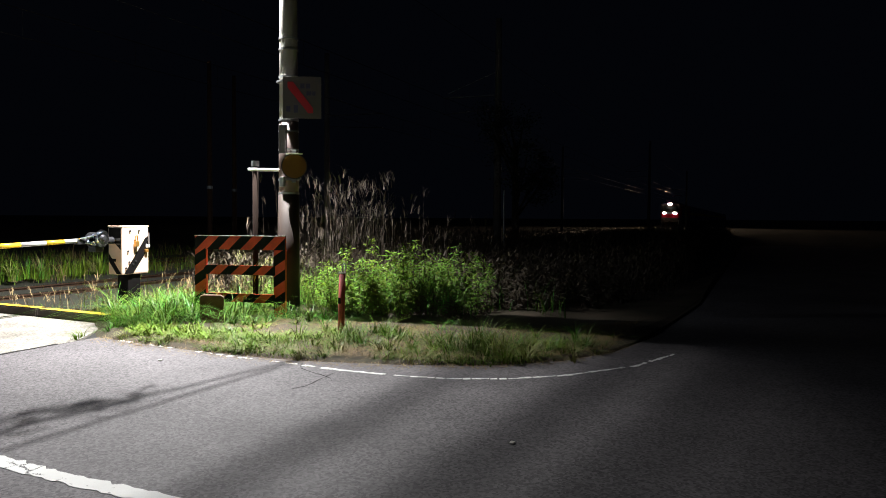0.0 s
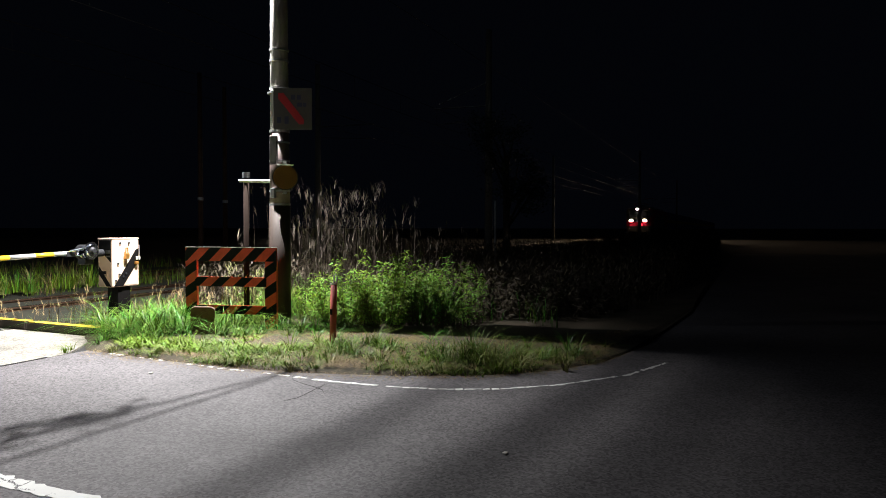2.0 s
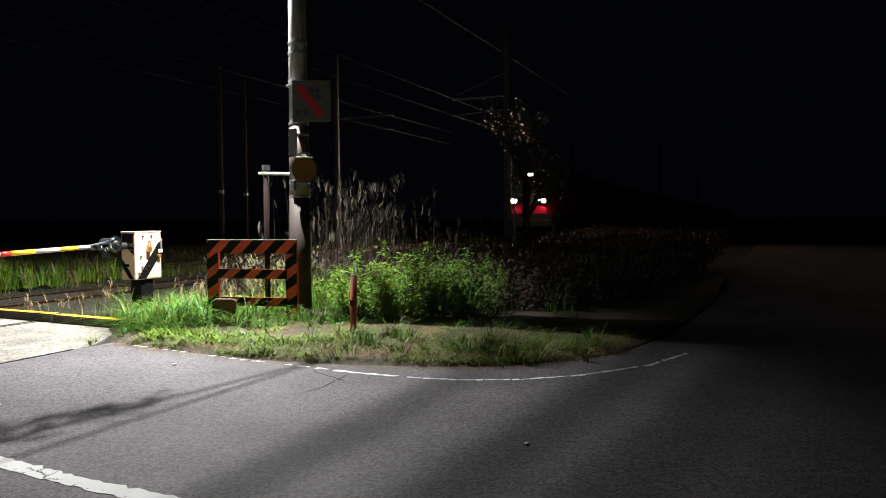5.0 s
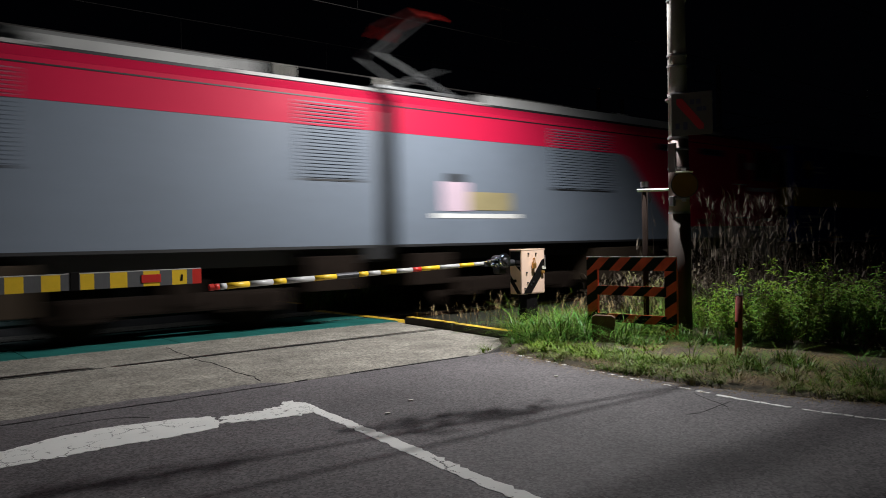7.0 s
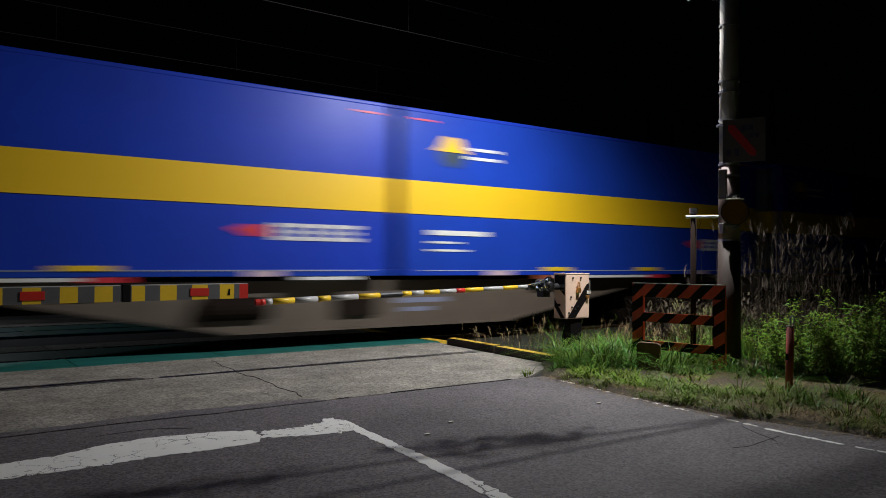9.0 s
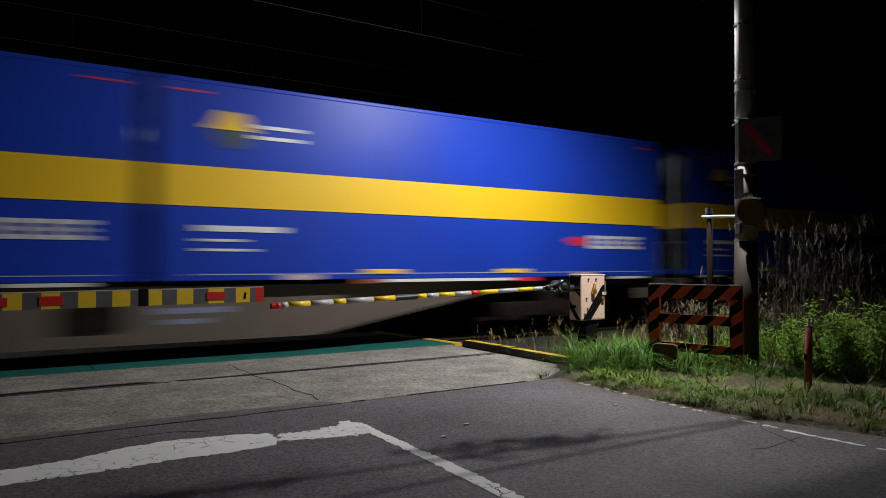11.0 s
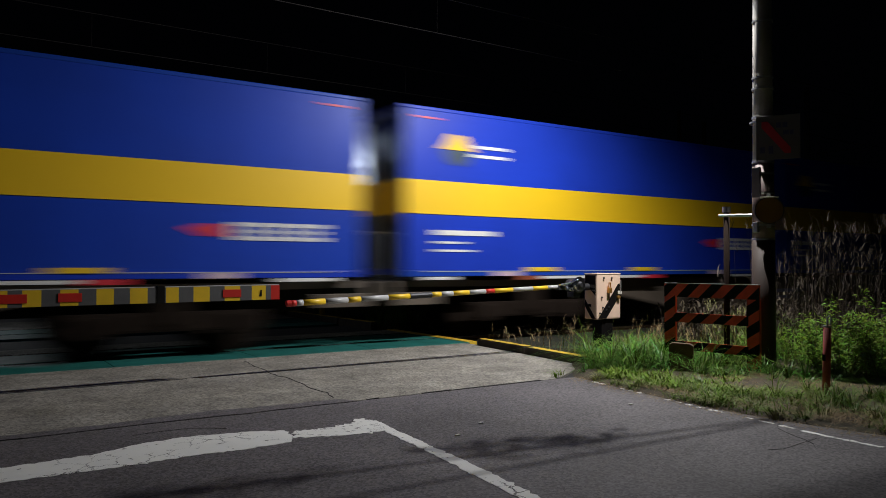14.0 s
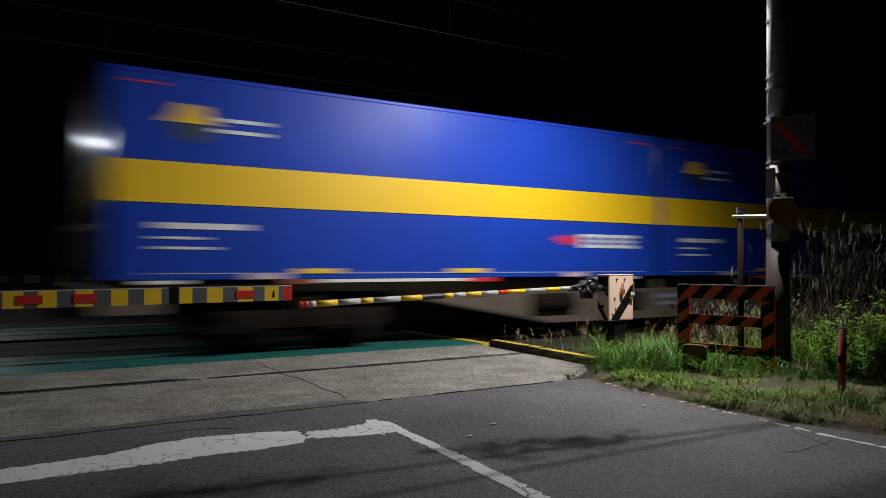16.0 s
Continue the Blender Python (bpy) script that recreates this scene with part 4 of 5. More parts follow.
def locomotive():
    L = thing("locomotive", "red and grey twin-unit electric freight locomotive", "locomotive")
    W = 1.40
    prof = [(-W, 1.23), (W, 1.23), (W, 3.52), (1.22, 3.68), (1.0, 3.74), (-1.0, 3.74), (-1.22, 3.68), (-W, 3.52)]
    for s0, s1 in ((0.13, 12.33), (12.70, 24.92)):
        part("body", prism(prof, "x", s0, s1), M_LOCO_GREY, L, "grey painted body shell")
    part("gangway", prism([(-1.1, 1.0), (1.1, 1.0), (1.1, 3.4), (-1.1, 3.4)], "x", 12.3, 12.73), M_LOCO_DARK, L, "black gangway bellows")
    for sgn in (-1, 1):
        y0, y1 = (-W - 0.006, -W + 0.002) if sgn < 0 else (W - 0.002, W + 0.006)
        for pts in ([(0.02, 1.50), (4.72, 1.50), (6.15, 2.86), (6.35, 2.98), (6.6, 3.03), (12.33, 3.03), (12.33, 3.52), (0.02, 3.52)],
                    [(25.03, 1.50), (20.30, 1.50), (18.87, 2.86), (18.67, 2.98), (18.42, 3.03), (12.70, 3.03), (12.70, 3.52), (25.03, 3.52)]):
            part("red_panel", prism(pts, "y", y0, y1), M_LOCO_RED, L, "glossy red livery panel")
        for s0, s1 in ((0.02, 12.33), (12.70, 25.03)):
            cant = [(sgn * (W + 0.004), 3.522), (sgn * 1.222, 3.684), (sgn * 1.20, 3.66), (sgn * (W - 0.03), 3.50)]
            part("red_cant", prism(cant, "x", s0, s1), M_LOCO_RED, L, "red roof edge")
            part("gutter", block(s0, s1, sgn * (W + 0.004), sgn * (W + 0.014), 3.44, 3.46), M_LOCO_DARK, L)
            part("sill_line", block(s0, s1, sgn * (W - 0.02), sgn * (W + 0.004), 1.19, 1.232), M_LOCO_DARK, L)
    y = -W - 0.006
    # near side details: windows, doors, grilles
    for k, d in ((0.0, 1), (25.05, -1)):
        def at(s):
            return k + d * s

        def rect(name, s0, s1, z0, z1, m, t=0.012, label="", bevel=0.004, off=0.0):
            a, b = sorted((at(s0), at(s1)))
            return part(name, block(a, b, y - t - off, y + 0.004 - off, z0, z1, bevel), m, L, label)
        rect("window_surround", 0.12, 1.17, 2.66, 3.42, M_WINFRAME, 0.010, "grey window surround")
        rect("cab_window", 0.40, 1.10, 2.74, 3.37, M_GLASS, 0.008, "dark side window", off=0.010)
        rect("cab_door_frame", 1.60, 2.06, 1.62, 3.36, M_LOCO_RED, 0.008)
        rect("door_window", 1.65, 1.88, 2.64, 3.31, M_GLASS, 0.006, off=0.008)
        for z in (2.52, 1.70):
            rect("handrail", 1.55, 2.10, z, z + 0.03, M_SILVER, 0.03)
        for s0, s1 in ((2.60, 3.62), (4.27, 5.30)):
            rect("louvre_frame", s0, s1, 3.185, 3.335, M_WINFRAME, 0.008)
            for q in range(4):
                w = (s1 - s0 - 0.1) / 4
                rect("louvre_pane", s0 + 0.05 + q * w, s0 + 0.05 + q * w + w * 0.88, 3.21, 3.31, M_GLASS, 0.006, off=0.008)
        for q in range(4):
            rect("number_bar", 1.22 + q * 0.08, 1.275 + q * 0.08, 2.92, 3.10, M_DECAL, 0.004)
        if d > 0:
            for q in range(12):
                rect("writing_bar", 2.53 + q * 0.1, 2.61 + q * 0.1, 2.40, 2.50, M_DECAL, 0.004)
        else:
            for q in range(12):
                rect("writing_bar", 0.16 + q * 0.11, 0.245 + q * 0.11, 2.38, 2.48, M_DECAL, 0.004)
        rect("plate", 0.32, 0.62, 1.63, 1.71, M_DECAL_GREY, 0.004)
        rect("sill_plate", 0.75, 1.15, 1.38, 1.45, M_DECAL, 0.004)
        rect("sill_gap", 1.62, 1.95, 1.34, 1.46, M_LOCO_DARK, 0.004)
        rect("hatch", 3.35, 3.7, 1.56, 1.68, M_BEIGE, 0.004)
    for s0, s1 in ((6.35, 7.2), (10.96, 12.0), (16.35, 17.25), (17.35, 18.15), (13.2, 13.2)):
        if s1 <= s0:
            continue
        g = part("grille", block(s0, s1, y - 0.004, y + 0.004, 2.24, 3.38), M_LOCO_GREY, L, "louvred side grille")
        for q in range(22):
            z = 2.26 + q * 0.051
            part("slat", block(s0 + 0.02, s1 - 0.02, y - 0.022, y - 0.002, z, z + 0.028), M_LOCO_RED if z > 3.0 else M_LOCO_GREY, g)
        part("grille_shadow", block(s0 - 0.01, s1 + 0.01, y - 0.003, y + 0.003, 2.21, 2.24), M_LOCO_DARK, L)
    # plain painted emblem shape on the second unit
    part("emblem", block(13.62, 14.22, y - 0.004, y, 1.78, 2.28, 0.002), M_PINK, L, "pale emblem patch")
    part("emblem", block(13.75, 14.1, y - 0.005, y, 2.28, 2.42, 0.002), M_LOCO_DARK, L)
    part("emblem", block(14.22, 15.25, y - 0.004, y, 1.80, 2.12, 0.002), mat("emblem_ochre", (0.32, 0.27, 0.14), 0.5), L)
    part("emblem", block(13.45, 15.45, y - 0.004, y, 1.66, 1.74, 0.002), M_DECAL, L)
    # cab ends
    for k, d, lit in ((0.0, 1, True), (25.05, -1, False)):
        rows = [(1.20, -0.10), (1.52, -0.14), (2.02, -0.21), (2.40, -0.21), (2.62, -0.16), (3.42, 0.02), (3.60, 0.08), (3.72, 0.20)]
        cols = [(-W, 0.03), (-1.28, -0.06), (-1.0, 0.0), (0, -0.03), (1.0, 0.0), (1.28, -0.06), (W, 0.03)]

        def face(i0, i1, material, name, label="", lift=0.0, c0=0, c1=6):
            bm = bmesh.new()
            gr = []
            for z, s in rows[i0:i1 + 1]:
                w = [0.03 if abs(c[0]) == W else (0.45 * s if abs(c[0]) == 1.28 else s) + c[1] * (abs(c[0]) < 1.2) for c in cols]
                zc = z
                gr.append([bm.verts.new((k + d * (w[j] - lift), c[0] if z < 3.6 else c[0] * 0.92, zc)) for j, c in enumerate(cols)])
            for a in range(len(gr) - 1):
                for b in range(c0, c1):
                    bm.faces.new((gr[a][b], gr[a][b + 1], gr[a + 1][b + 1], gr[a + 1][b]))
            bmesh.ops.delete(bm, geom=[q for q in bm.verts if not q.link_faces], context="VERTS")
            bmesh.ops.recalc_face_normals(bm, faces=bm.faces)
            bmesh.ops.solidify(bm, geom=bm.faces[:], thickness=0.03)
            part(name, bm, material, L, label)
        face(0, 1, M_LOCO_DARK, "front_skirt")
        face(1, 2, M_LOCO_RED, "front_panel", "red front panel")
        face(2, 3, M_WINFRAME, "lamp_band", "pale grey lamp band", c0=1, c1=5)
        face(2, 3, M_LOCO_RED, "corner_panel", c0=0, c1=1)
        face(2, 3, M_LOCO_RED, "corner_panel", c0=5, c1=6)
        face(3, 4, M_LOCO_DARK, "front_panel_upper")
        face(4, 5, M_GLASS, "windscreen", "dark raked windscreen", c0=1, c1=5)
        face(4, 5, M_LOCO_DARK, "screen_pillar", c0=0, c1=1)
        face(4, 5, M_LOCO_DARK, "screen_pillar", c0=5, c1=6)
        face(5, 7, M_LOCO_DARK, "front_brow")
        for yy in (-0.80, 0.80):
            a, b = sorted((k + d * -0.28, k + d * -0.18))
            part("lamp_case", block(a, b, yy - 0.26, yy + 0.26, 2.08, 2.34, 0.02), M_LOCO_DARK, L)
            if lit:
                part("headlamp", block(k - 0.295, k - 0.28, yy - 0.18, yy + 0.18, 2.12, 2.29, 0.006), M_HEAD, L, "glowing warm headlamp")
        a, b = sorted((k + d * -0.05, k + d * 0.15))
        part("roof_lamp_case", block(a, b, -0.32, 0.32, 3.48, 3.72, 0.03), M_LOCO_DARK, L)
        if lit:
            part("headlamp", block(k - 0.065, k - 0.05, -0.22, 0.22, 3.52, 3.68, 0.006), M_HEAD, L, "glowing warm headlamp")
        a, b = sorted((k + d * -0.25, k + d * 0.65))
        for y0, y1 in ((-1.38, -1.30), (1.30, 1.38)):
            part("step_plate", block(k + min(d * 0.02, d * 0.62), k + max(d * 0.02, d * 0.62), y0, y1, 0.58, 1.20, 0.01), M_LOCO_GREY, L, "grey step plate")
        part("buffer_beam", block(a, b, -1.3, 1.3, 0.85, 1.2, 0.02), M_LOCO_DARK, L)
        part("plough", prism([(k + d * -0.15, 0.16), (k + d * 0.35, 0.16), (k + d * 0.2, 0.62), (k + d * -0.02, 0.62)], "y", -1.15, 1.15), M_BOGIE, L, "grimy rail guard")
        part("coupler", block(min(k - d * 0.55, k), max(k - d * 0.55, k), -0.13, 0.13, 0.78, 1.02, 0.03), M_BOGIE, L)
        a, b = sorted((k + d * 0.05, k + d * 0.22))
        part("pillar_card", block(a, b, -W - 0.016, -W - 0.004, 2.88, 3.14, 0.003), M_CARD, L, "cream card beside the cab window")
    # underframe
    for s in (3.3, 9.3, 15.75, 21.75):
        bogie(L, s, 2.5, 0.55)
    for s0, s1, z0, m in ((5.3, 7.4, 0.45, M_BEIGE), (11.1, 12.0, 0.55, M_BOGIE), (13.0, 13.9, 0.55, M_BOGIE), (17.7, 19.7, 0.42, M_BEIGE)):
        part("equipment_box", block(s0, s1, -1.32, 1.32, z0, 1.08, 0.02), m, L, "beige equipment box")
    part("underframe", block(0.3, 24.7, -1.0, 1.0, 0.95, 1.22), M_LOCO_DARK, L)
    # roof
    for s0, s1 in ((0.9, 12.1), (12.9, 24.1)):
        part("roof_skin", block(s0 - 0.6, s1 + 0.2, -1.16, 1.16, 3.70, 3.744, 0.004), M_LOCO_DARK, L, "dark roof skin")
        part("roof_walk", block(s0, s1, -1.05, -0.85, 3.742, 3.80, 0.01), M_DARKMETAL, L)
        part("roof_walk", block(s0, s1, 0.85, 1.05, 3.742, 3.80, 0.01), M_DARKMETAL, L)
    for s0, s1, h in ((4.2, 6.6, 0.22), (7.4, 10.6, 0.26), (15.4, 17.4, 0.26), (17.9, 19.4, 0.20), (20.2, 21.8, 0.18)):
        part("roof_hatch", block(s0, s1, -0.9, 0.9, 3.72, 3.74 + h, 0.04), M_LOCO_ROOF, L, "pale grey roof hatch")
    part("roof_fairing", prism([(-1.12, 3.742), (-1.05, 3.93), (-0.6, 3.96), (-0.6, 3.742)], "x", 14.9, 21.2), M_ROOF_PALE, L, "pale grey roof fairing, lightened for lamp light")
    part("roof_fairing", prism([(-1.10, 3.742), (-1.04, 3.86), (-0.6, 3.88), (-0.6, 3.742)], "x", 21.25, 22.9), M_ROOF_PALE, L, "pale grey roof fairing, lightened for lamp light")
    part("roof_fairing", prism([(-1.10, 3.742), (-1.04, 3.86), (-0.6, 3.88), (-0.6, 3.742)], "x", 0.35, 0.95), M_ROOF_PALE, L, "pale grey roof fairing, lightened for lamp light")
    part("roof_fairing", prism([(-1.12, 3.742), (-1.05, 3.90), (-0.6, 3.93), (-0.6, 3.742)], "x", 7.55, 9.95), M_ROOF_PALE, L, "pale grey roof fairing, lightened for lamp light")
    for s0, s1 in ((1.0, 7.5), (10.0, 12.3), (12.75, 14.85)):
        part("roof_edge", block(s0, s1, -1.215, -1.16, 3.70, 3.752, 0.004), M_ROOF_PALE, L, "pale roof edge strip")
    for s in (3.0, 3.35, 3.7, 4.1, 4.5):
        part("insulator", tube((s, -0.55, 3.74), (s, -0.55, 4.12), 0.07, 0.05, 12), M_GALV, L)
    part("breaker_box", block(3.0, 4.0, -0.45, 0.3, 3.742, 4.05, 0.04), M_LOCO_ROOF, L, "grey roof breaker box")
    for s in (5.0, 6.0, 11.3, 13.2, 19.8, 20.0):
        part("insulator", tube((s, -0.3, 3.74), (s, -0.3, 4.15), 0.06, 0.045, 12), M_WHITE_P, L)
    part("busbar", tube((5.0, -0.3, 4.15), (20.0, -0.3, 4.15), 0.015, 0.015, 8), M_COPPER, L)
    part("horn", tube((1.6, -0.4, 3.95), (1.0, -0.4, 3.95), 0.03, 0.07, 12), M_GALV, L)

    def pantograph(s, up):
        P = part("pantograph_base", block(s - 0.9, s + 0.9, -0.6, 0.6, 3.92, 3.98, 0.01), M_GALV, L)
        for a, b in ((-0.8, -0.5), (-0.8, 0.5), (0.8, -0.5), (0.8, 0.5)):
            part("foot", tube((s + a, b, 3.72), (s + a, b, 3.93), 0.06, 0.05, 10), M_WHITE_P, P)
        kz, hz = (4.62, 5.38) if up else (4.18, 4.34)
        for b in (-0.45, 0.45):
            part("lower_arm", tube((s + 0.8, b, 3.98), (s - 0.75, b * 0.6, kz), 0.03, 0.022, 8), M_GALV, P)
            part("upper_arm", tube((s - 0.75, b * 0.6, kz), (s + 0.1, b * 0.9, hz - 0.05), 0.022, 0.018, 8), M_GALV, P)
        if up:
            for b in (-0.42, 0.42):
                part("lower_arm", tube((s - 0.7, b, 3.98), (s + 0.75, b * 0.6, 4.50), 0.028, 0.02, 8), M_GALV, P)
        if not up:
            part("spring_case", block(s - 0.75, s - 0.05, -0.42, 0.42, 3.985, 4.13, 0.03), M_DARKMETAL, P)
            part("spring_case", block(s + 0.12, s + 0.85, -0.36, 0.36, 3.985, 4.10, 0.03), M_DARKMETAL, P)
        for a in (-0.12, 0.25):
            part("collector", sweep([(s + a, -0.85, hz - 0.16), (s + a, -0.6, hz), (s + a, 0.6, hz), (s + a, 0.85, hz - 0.16)], 0.03, 8), M_RED, P)
    pantograph(2.6, False)
    pantograph(13.9, True)
    MOVING.append((L, 0.0))


def container():
    C = thing("container", "blue freight container with a yellow waist band", "container", group="containers on the train")
    n, w, z0, z1 = 9.78, 1.245, 1.06, 3.75
    part("shell", block(0.02, n - 0.02, -w + 0.01, w - 0.01, z0 + 0.02, z1 - 0.005, 0.02), M_BLUE, C, "blue painted shell")
    for s in (0.0, n - 0.10):
        for y in (-w, w - 0.09):
            part("corner_post", block(s, s + 0.10, y, y + 0.09, z0 + 0.101, z1 - 0.061, 0.012), M_BLUE, C)
    for y in (-w, w - 0.06):
        part("top_rail", block(0, n, y, y + 0.06, z1 - 0.06, z1, 0.014), M_BLUE, C)
        part("bottom_rail", block(0, n, y, y + 0.06, z0, z0 + 0.10, 0.012), M_BLUE, C)
        out = -1 if y < 0 else 1
        a, b = sorted((out * (w - 0.012), out * (w + 0.002)))
        part("yellow_band", block(0.001, n - 0.001, a, b, 2.05, 2.585, 0.001), M_BAND, C, "bright yellow waist band")
    part("bottom_trim", block(0.4, n - 0.4, -w - 0.006, -w + 0.002, z0 + 0.075, z0 + 0.085), M_SILVER, C)
    for k in range(13):
        s = 0.55 + k * (n - 1.1) / 12
        part("panel_seam", block(s, s + 0.012, -w + 0.004, -w + 0.0125, z0 + 0.1, 2.046), M_BLUE, C)
        part("panel_seam", block(s, s + 0.012, -w + 0.004, -w + 0.0125, 2.59, z1 - 0.06), M_BLUE, C)
    y = -w - 0.001

    def decal(name, s0, s1, za, zb, m, label=""):
        part(name, block(s0, s1, y - 0.002, y + 0.016, za, zb), m, C, label)
    dome = [(1.35, 3.10), (1.22, 3.17), (1.14, 3.33), (1.06, 3.355), (1.0, 3.335), (0.93, 3.36), (0.85, 3.34), (0.76, 3.19), (0.64, 3.10)]
    part("emblem", prism(dome, "y", y - 0.003, y + 0.016), M_BAND, C, "golden dome emblem")
    bowl = [(1.0 + 0.27 * math.cos(radians(a)), 3.09 + 0.25 * math.sin(radians(a))) for a in range(180, 361, 15)]
    part("emblem", prism(bowl, "y", y - 0.002, y + 0.016), M_EMBLEM, C, "dark green lower half of the emblem")
    decal("writing_bar", 1.36, 2.0, 3.16, 3.21, M_DECAL)
    decal("writing_bar", 1.30, 2.0, 3.01, 3.06, M_DECAL)
    decal("writing_bar", 0.55, 1.75, 1.72, 1.80, M_DECAL)
    decal("writing_bar", 0.55, 1.15, 1.585, 1.62, M_DECAL)
    decal("writing_bar", 0.55, 1.30, 1.455, 1.49, M_DECAL)
    part("arrow_mark", prism([(7.22, 1.72), (7.45, 1.79), (7.74, 1.79), (7.74, 1.62), (7.45, 1.62)], "y", y - 0.003, y + 0.016), M_DECAL_RED, C, "red arrow mark")
    for k in range(5):
        s = 7.84 + k * 0.285
        decal("logo_bar", s, s + 0.24, 1.765, 1.82, M_DECAL)
        decal("logo_bar", s, s + 0.24, 1.575, 1.63, M_DECAL)
        decal("logo_bar", s, s + 0.075, 1.631, 1.764, M_DECAL)
        decal("logo_bar", s + 0.12, s + 0.21, 1.675, 1.72, M_DECAL)
    decal("red_bar", 0.22, 0.62, 3.56, 3.59, M_DECAL_RED)
    decal("red_bar", n - 0.62, n - 0.22, 3.56, 3.59, M_DECAL_RED)
    decal("pink_label", 7.45, 7.95, z0 - 0.0, z0 + 0.072, M_PINK)
    decal("pink_label", 1.75, 2.3, z0, z0 + 0.072, M_PINK)
    # doors at both ends
    for k, d in ((0.0, -1), (n, 1)):
        a, b = sorted((k + d * 0.004, k - d * 0.03))
        for y0, y1 in ((-w + 0.1, -0.006), (0.006, w - 0.1)):
            D = part("door", block(a, b, y0, y1, z0 + 0.12, z1 - 0.1, 0.006), M_DOOR, C, "blue-grey door leaf")
            bm = bmesh.new()
            for q in range(6):
                u = y0 + 0.1 + q * (y1 - y0 - 0.2) / 5
                block(min(k + d * 0.004, k + d * 0.016), max(k + d * 0.004, k + d * 0.016), u - 0.03, u + 0.03, z0 + 0.2, z1 - 0.18, 0, bm)
            part("ribs", bm, M_DOOR, D)
            for u in (0.3, 0.72):
                yy = y0 + (y1 - y0) * u
                part("lock_rod", tube((k + d * 0.045, yy, z0 + 0.1), (k + d * 0.045, yy, z1 - 0.08), 0.017, 0.017, 10), M_GALV, D)
        part("door_band", block(min(k + d * 0.003, k + d * 0.018), max(k + d * 0.003, k + d * 0.018), -w + 0.1, w - 0.1, 2.05, 2.585), M_BAND, C)
        # added bar at the height of the far lamp's reflection on the doors
        part("glint_bar", block(min(k + d * 0.002, k + d * 0.028), max(k + d * 0.002, k + d * 0.028), -w + 0.1, w - 0.1, 2.86, 3.02, 0.01), M_DOOR, C, "bar added where the far lamp's reflection shows")
    return C


def wagon(colour, label):
    G = thing("container_wagon", label, "wagon", group="wagons of the train")
    n = 20.85
    # side sill, deeper in the middle
    for y0, y1 in ((-1.00, -0.93), (0.93, 1.00)):
        part("side_sill", prism([(0.3, 0.90), (0.3, 0.99), (n - 0.3, 0.99), (n - 0.3, 0.90), (16.3, 0.86), (12.9, 0.27), (7.9, 0.27), (4.6, 0.86)], "y", y0, y1), colour, G, "deep fish-belly side sill")
        part("sill_flange", prism([(4.6, 0.86), (7.9, 0.27), (12.9, 0.27), (16.3, 0.86), (16.3, 0.83), (12.9, 0.24), (7.9, 0.24), (4.6, 0.83)], "y", y0 - 0.04, y1 + 0.04), colour, G)
    part("deck", block(0.3, n - 0.3, -0.99, 0.99, 0.9, 0.985), colour, G)
    part("centre_sill", block(0.1, n - 0.1, -0.25, 0.25, 0.55, 0.9), M_BOGIE, G)
    for s in (3.25, n - 3.25):
        bogie(G, s, 1.9, 0.43)
    for k, d in ((0.3, 1), (n - 0.3, -1)):
        part("end_beam", block(min(k, k + d * 0.12), max(k, k + d * 0.12), -1.2, 1.2, 0.7, 0.99, 0.02), colour, G)
        part("coupler", block(min(k, k - d * 0.55), max(k, k - d * 0.55), -0.12, 0.12, 0.72, 0.94, 0.02), M_BOGIE, G)
        part("handrail", sweep([(k + d * 0.05, -1.1, 0.95), (k + d * 0.05, -1.1, 1.75), (k + d * 0.05, 1.1, 1.75), (k + d * 0.05, 1.1, 0.95)], 0.014, 8), M_GALV, G)
        part("step", block(min(k + d * 0.1, k + d * 0.9), max(k + d * 0.1, k + d * 0.9), -1.24, -1.18, 0.62, 0.82, 0.01), M_WAGON, G)
    y0, y1 = -1.262, -1.20
    for s in (2.95, 5.55, 13.55, 16.1):
        part("twist_lock", block(s + 0.05, s + 0.72, y0, y1, 1.135, 1.205, 0.006), M_YELLOW, G, "yellow container lock")
    for s in (2.85, 13.45):
        part("lock_base", block(s, s + 0.45, y0 + 0.004, y1 + 0.25, 0.99, 1.058, 0.004), M_LOCK, G, "rusty orange lock base")
        part("white_rail", block(s + 0.5, s + 3.05, y0, y1 + 0.25, 1.005, 1.052, 0.004), M_DECAL, G, "white guide rail")
        part("lock_base", block(s + 3.1, s + 3.6, y0 + 0.004, y1 + 0.25, 0.99, 1.058, 0.004), M_DECAL_RED, G, "red lock base")
    for s0, s1 in ((8.75, 9.75), (19.0, 19.9), (0.9, 1.5)):
        part("white_rail", block(s0, s1, y0, y1 + 0.25, 1.005, 1.052, 0.004), M_DECAL, G, "white guide rail")
    part("stencil", block(10.6, 11.6, -1.003, -0.998, 0.62, 0.70), M_DECAL_GREY, G)
    part("stencil", block(10.7, 11.3, -1.003, -0.998, 0.48, 0.55), M_DECAL_GREY, G)
    part("tool_box", block(9.5, 10.2, -1.06, -0.995, 0.45, 0.75, 0.01), M_BOGIE, G)
    part("brake_cylinder", tube((7.4, -1.0, 0.6), (8.4, -1.0, 0.6), 0.16, 0.16, 16), M_BOGIE, G)
    return G


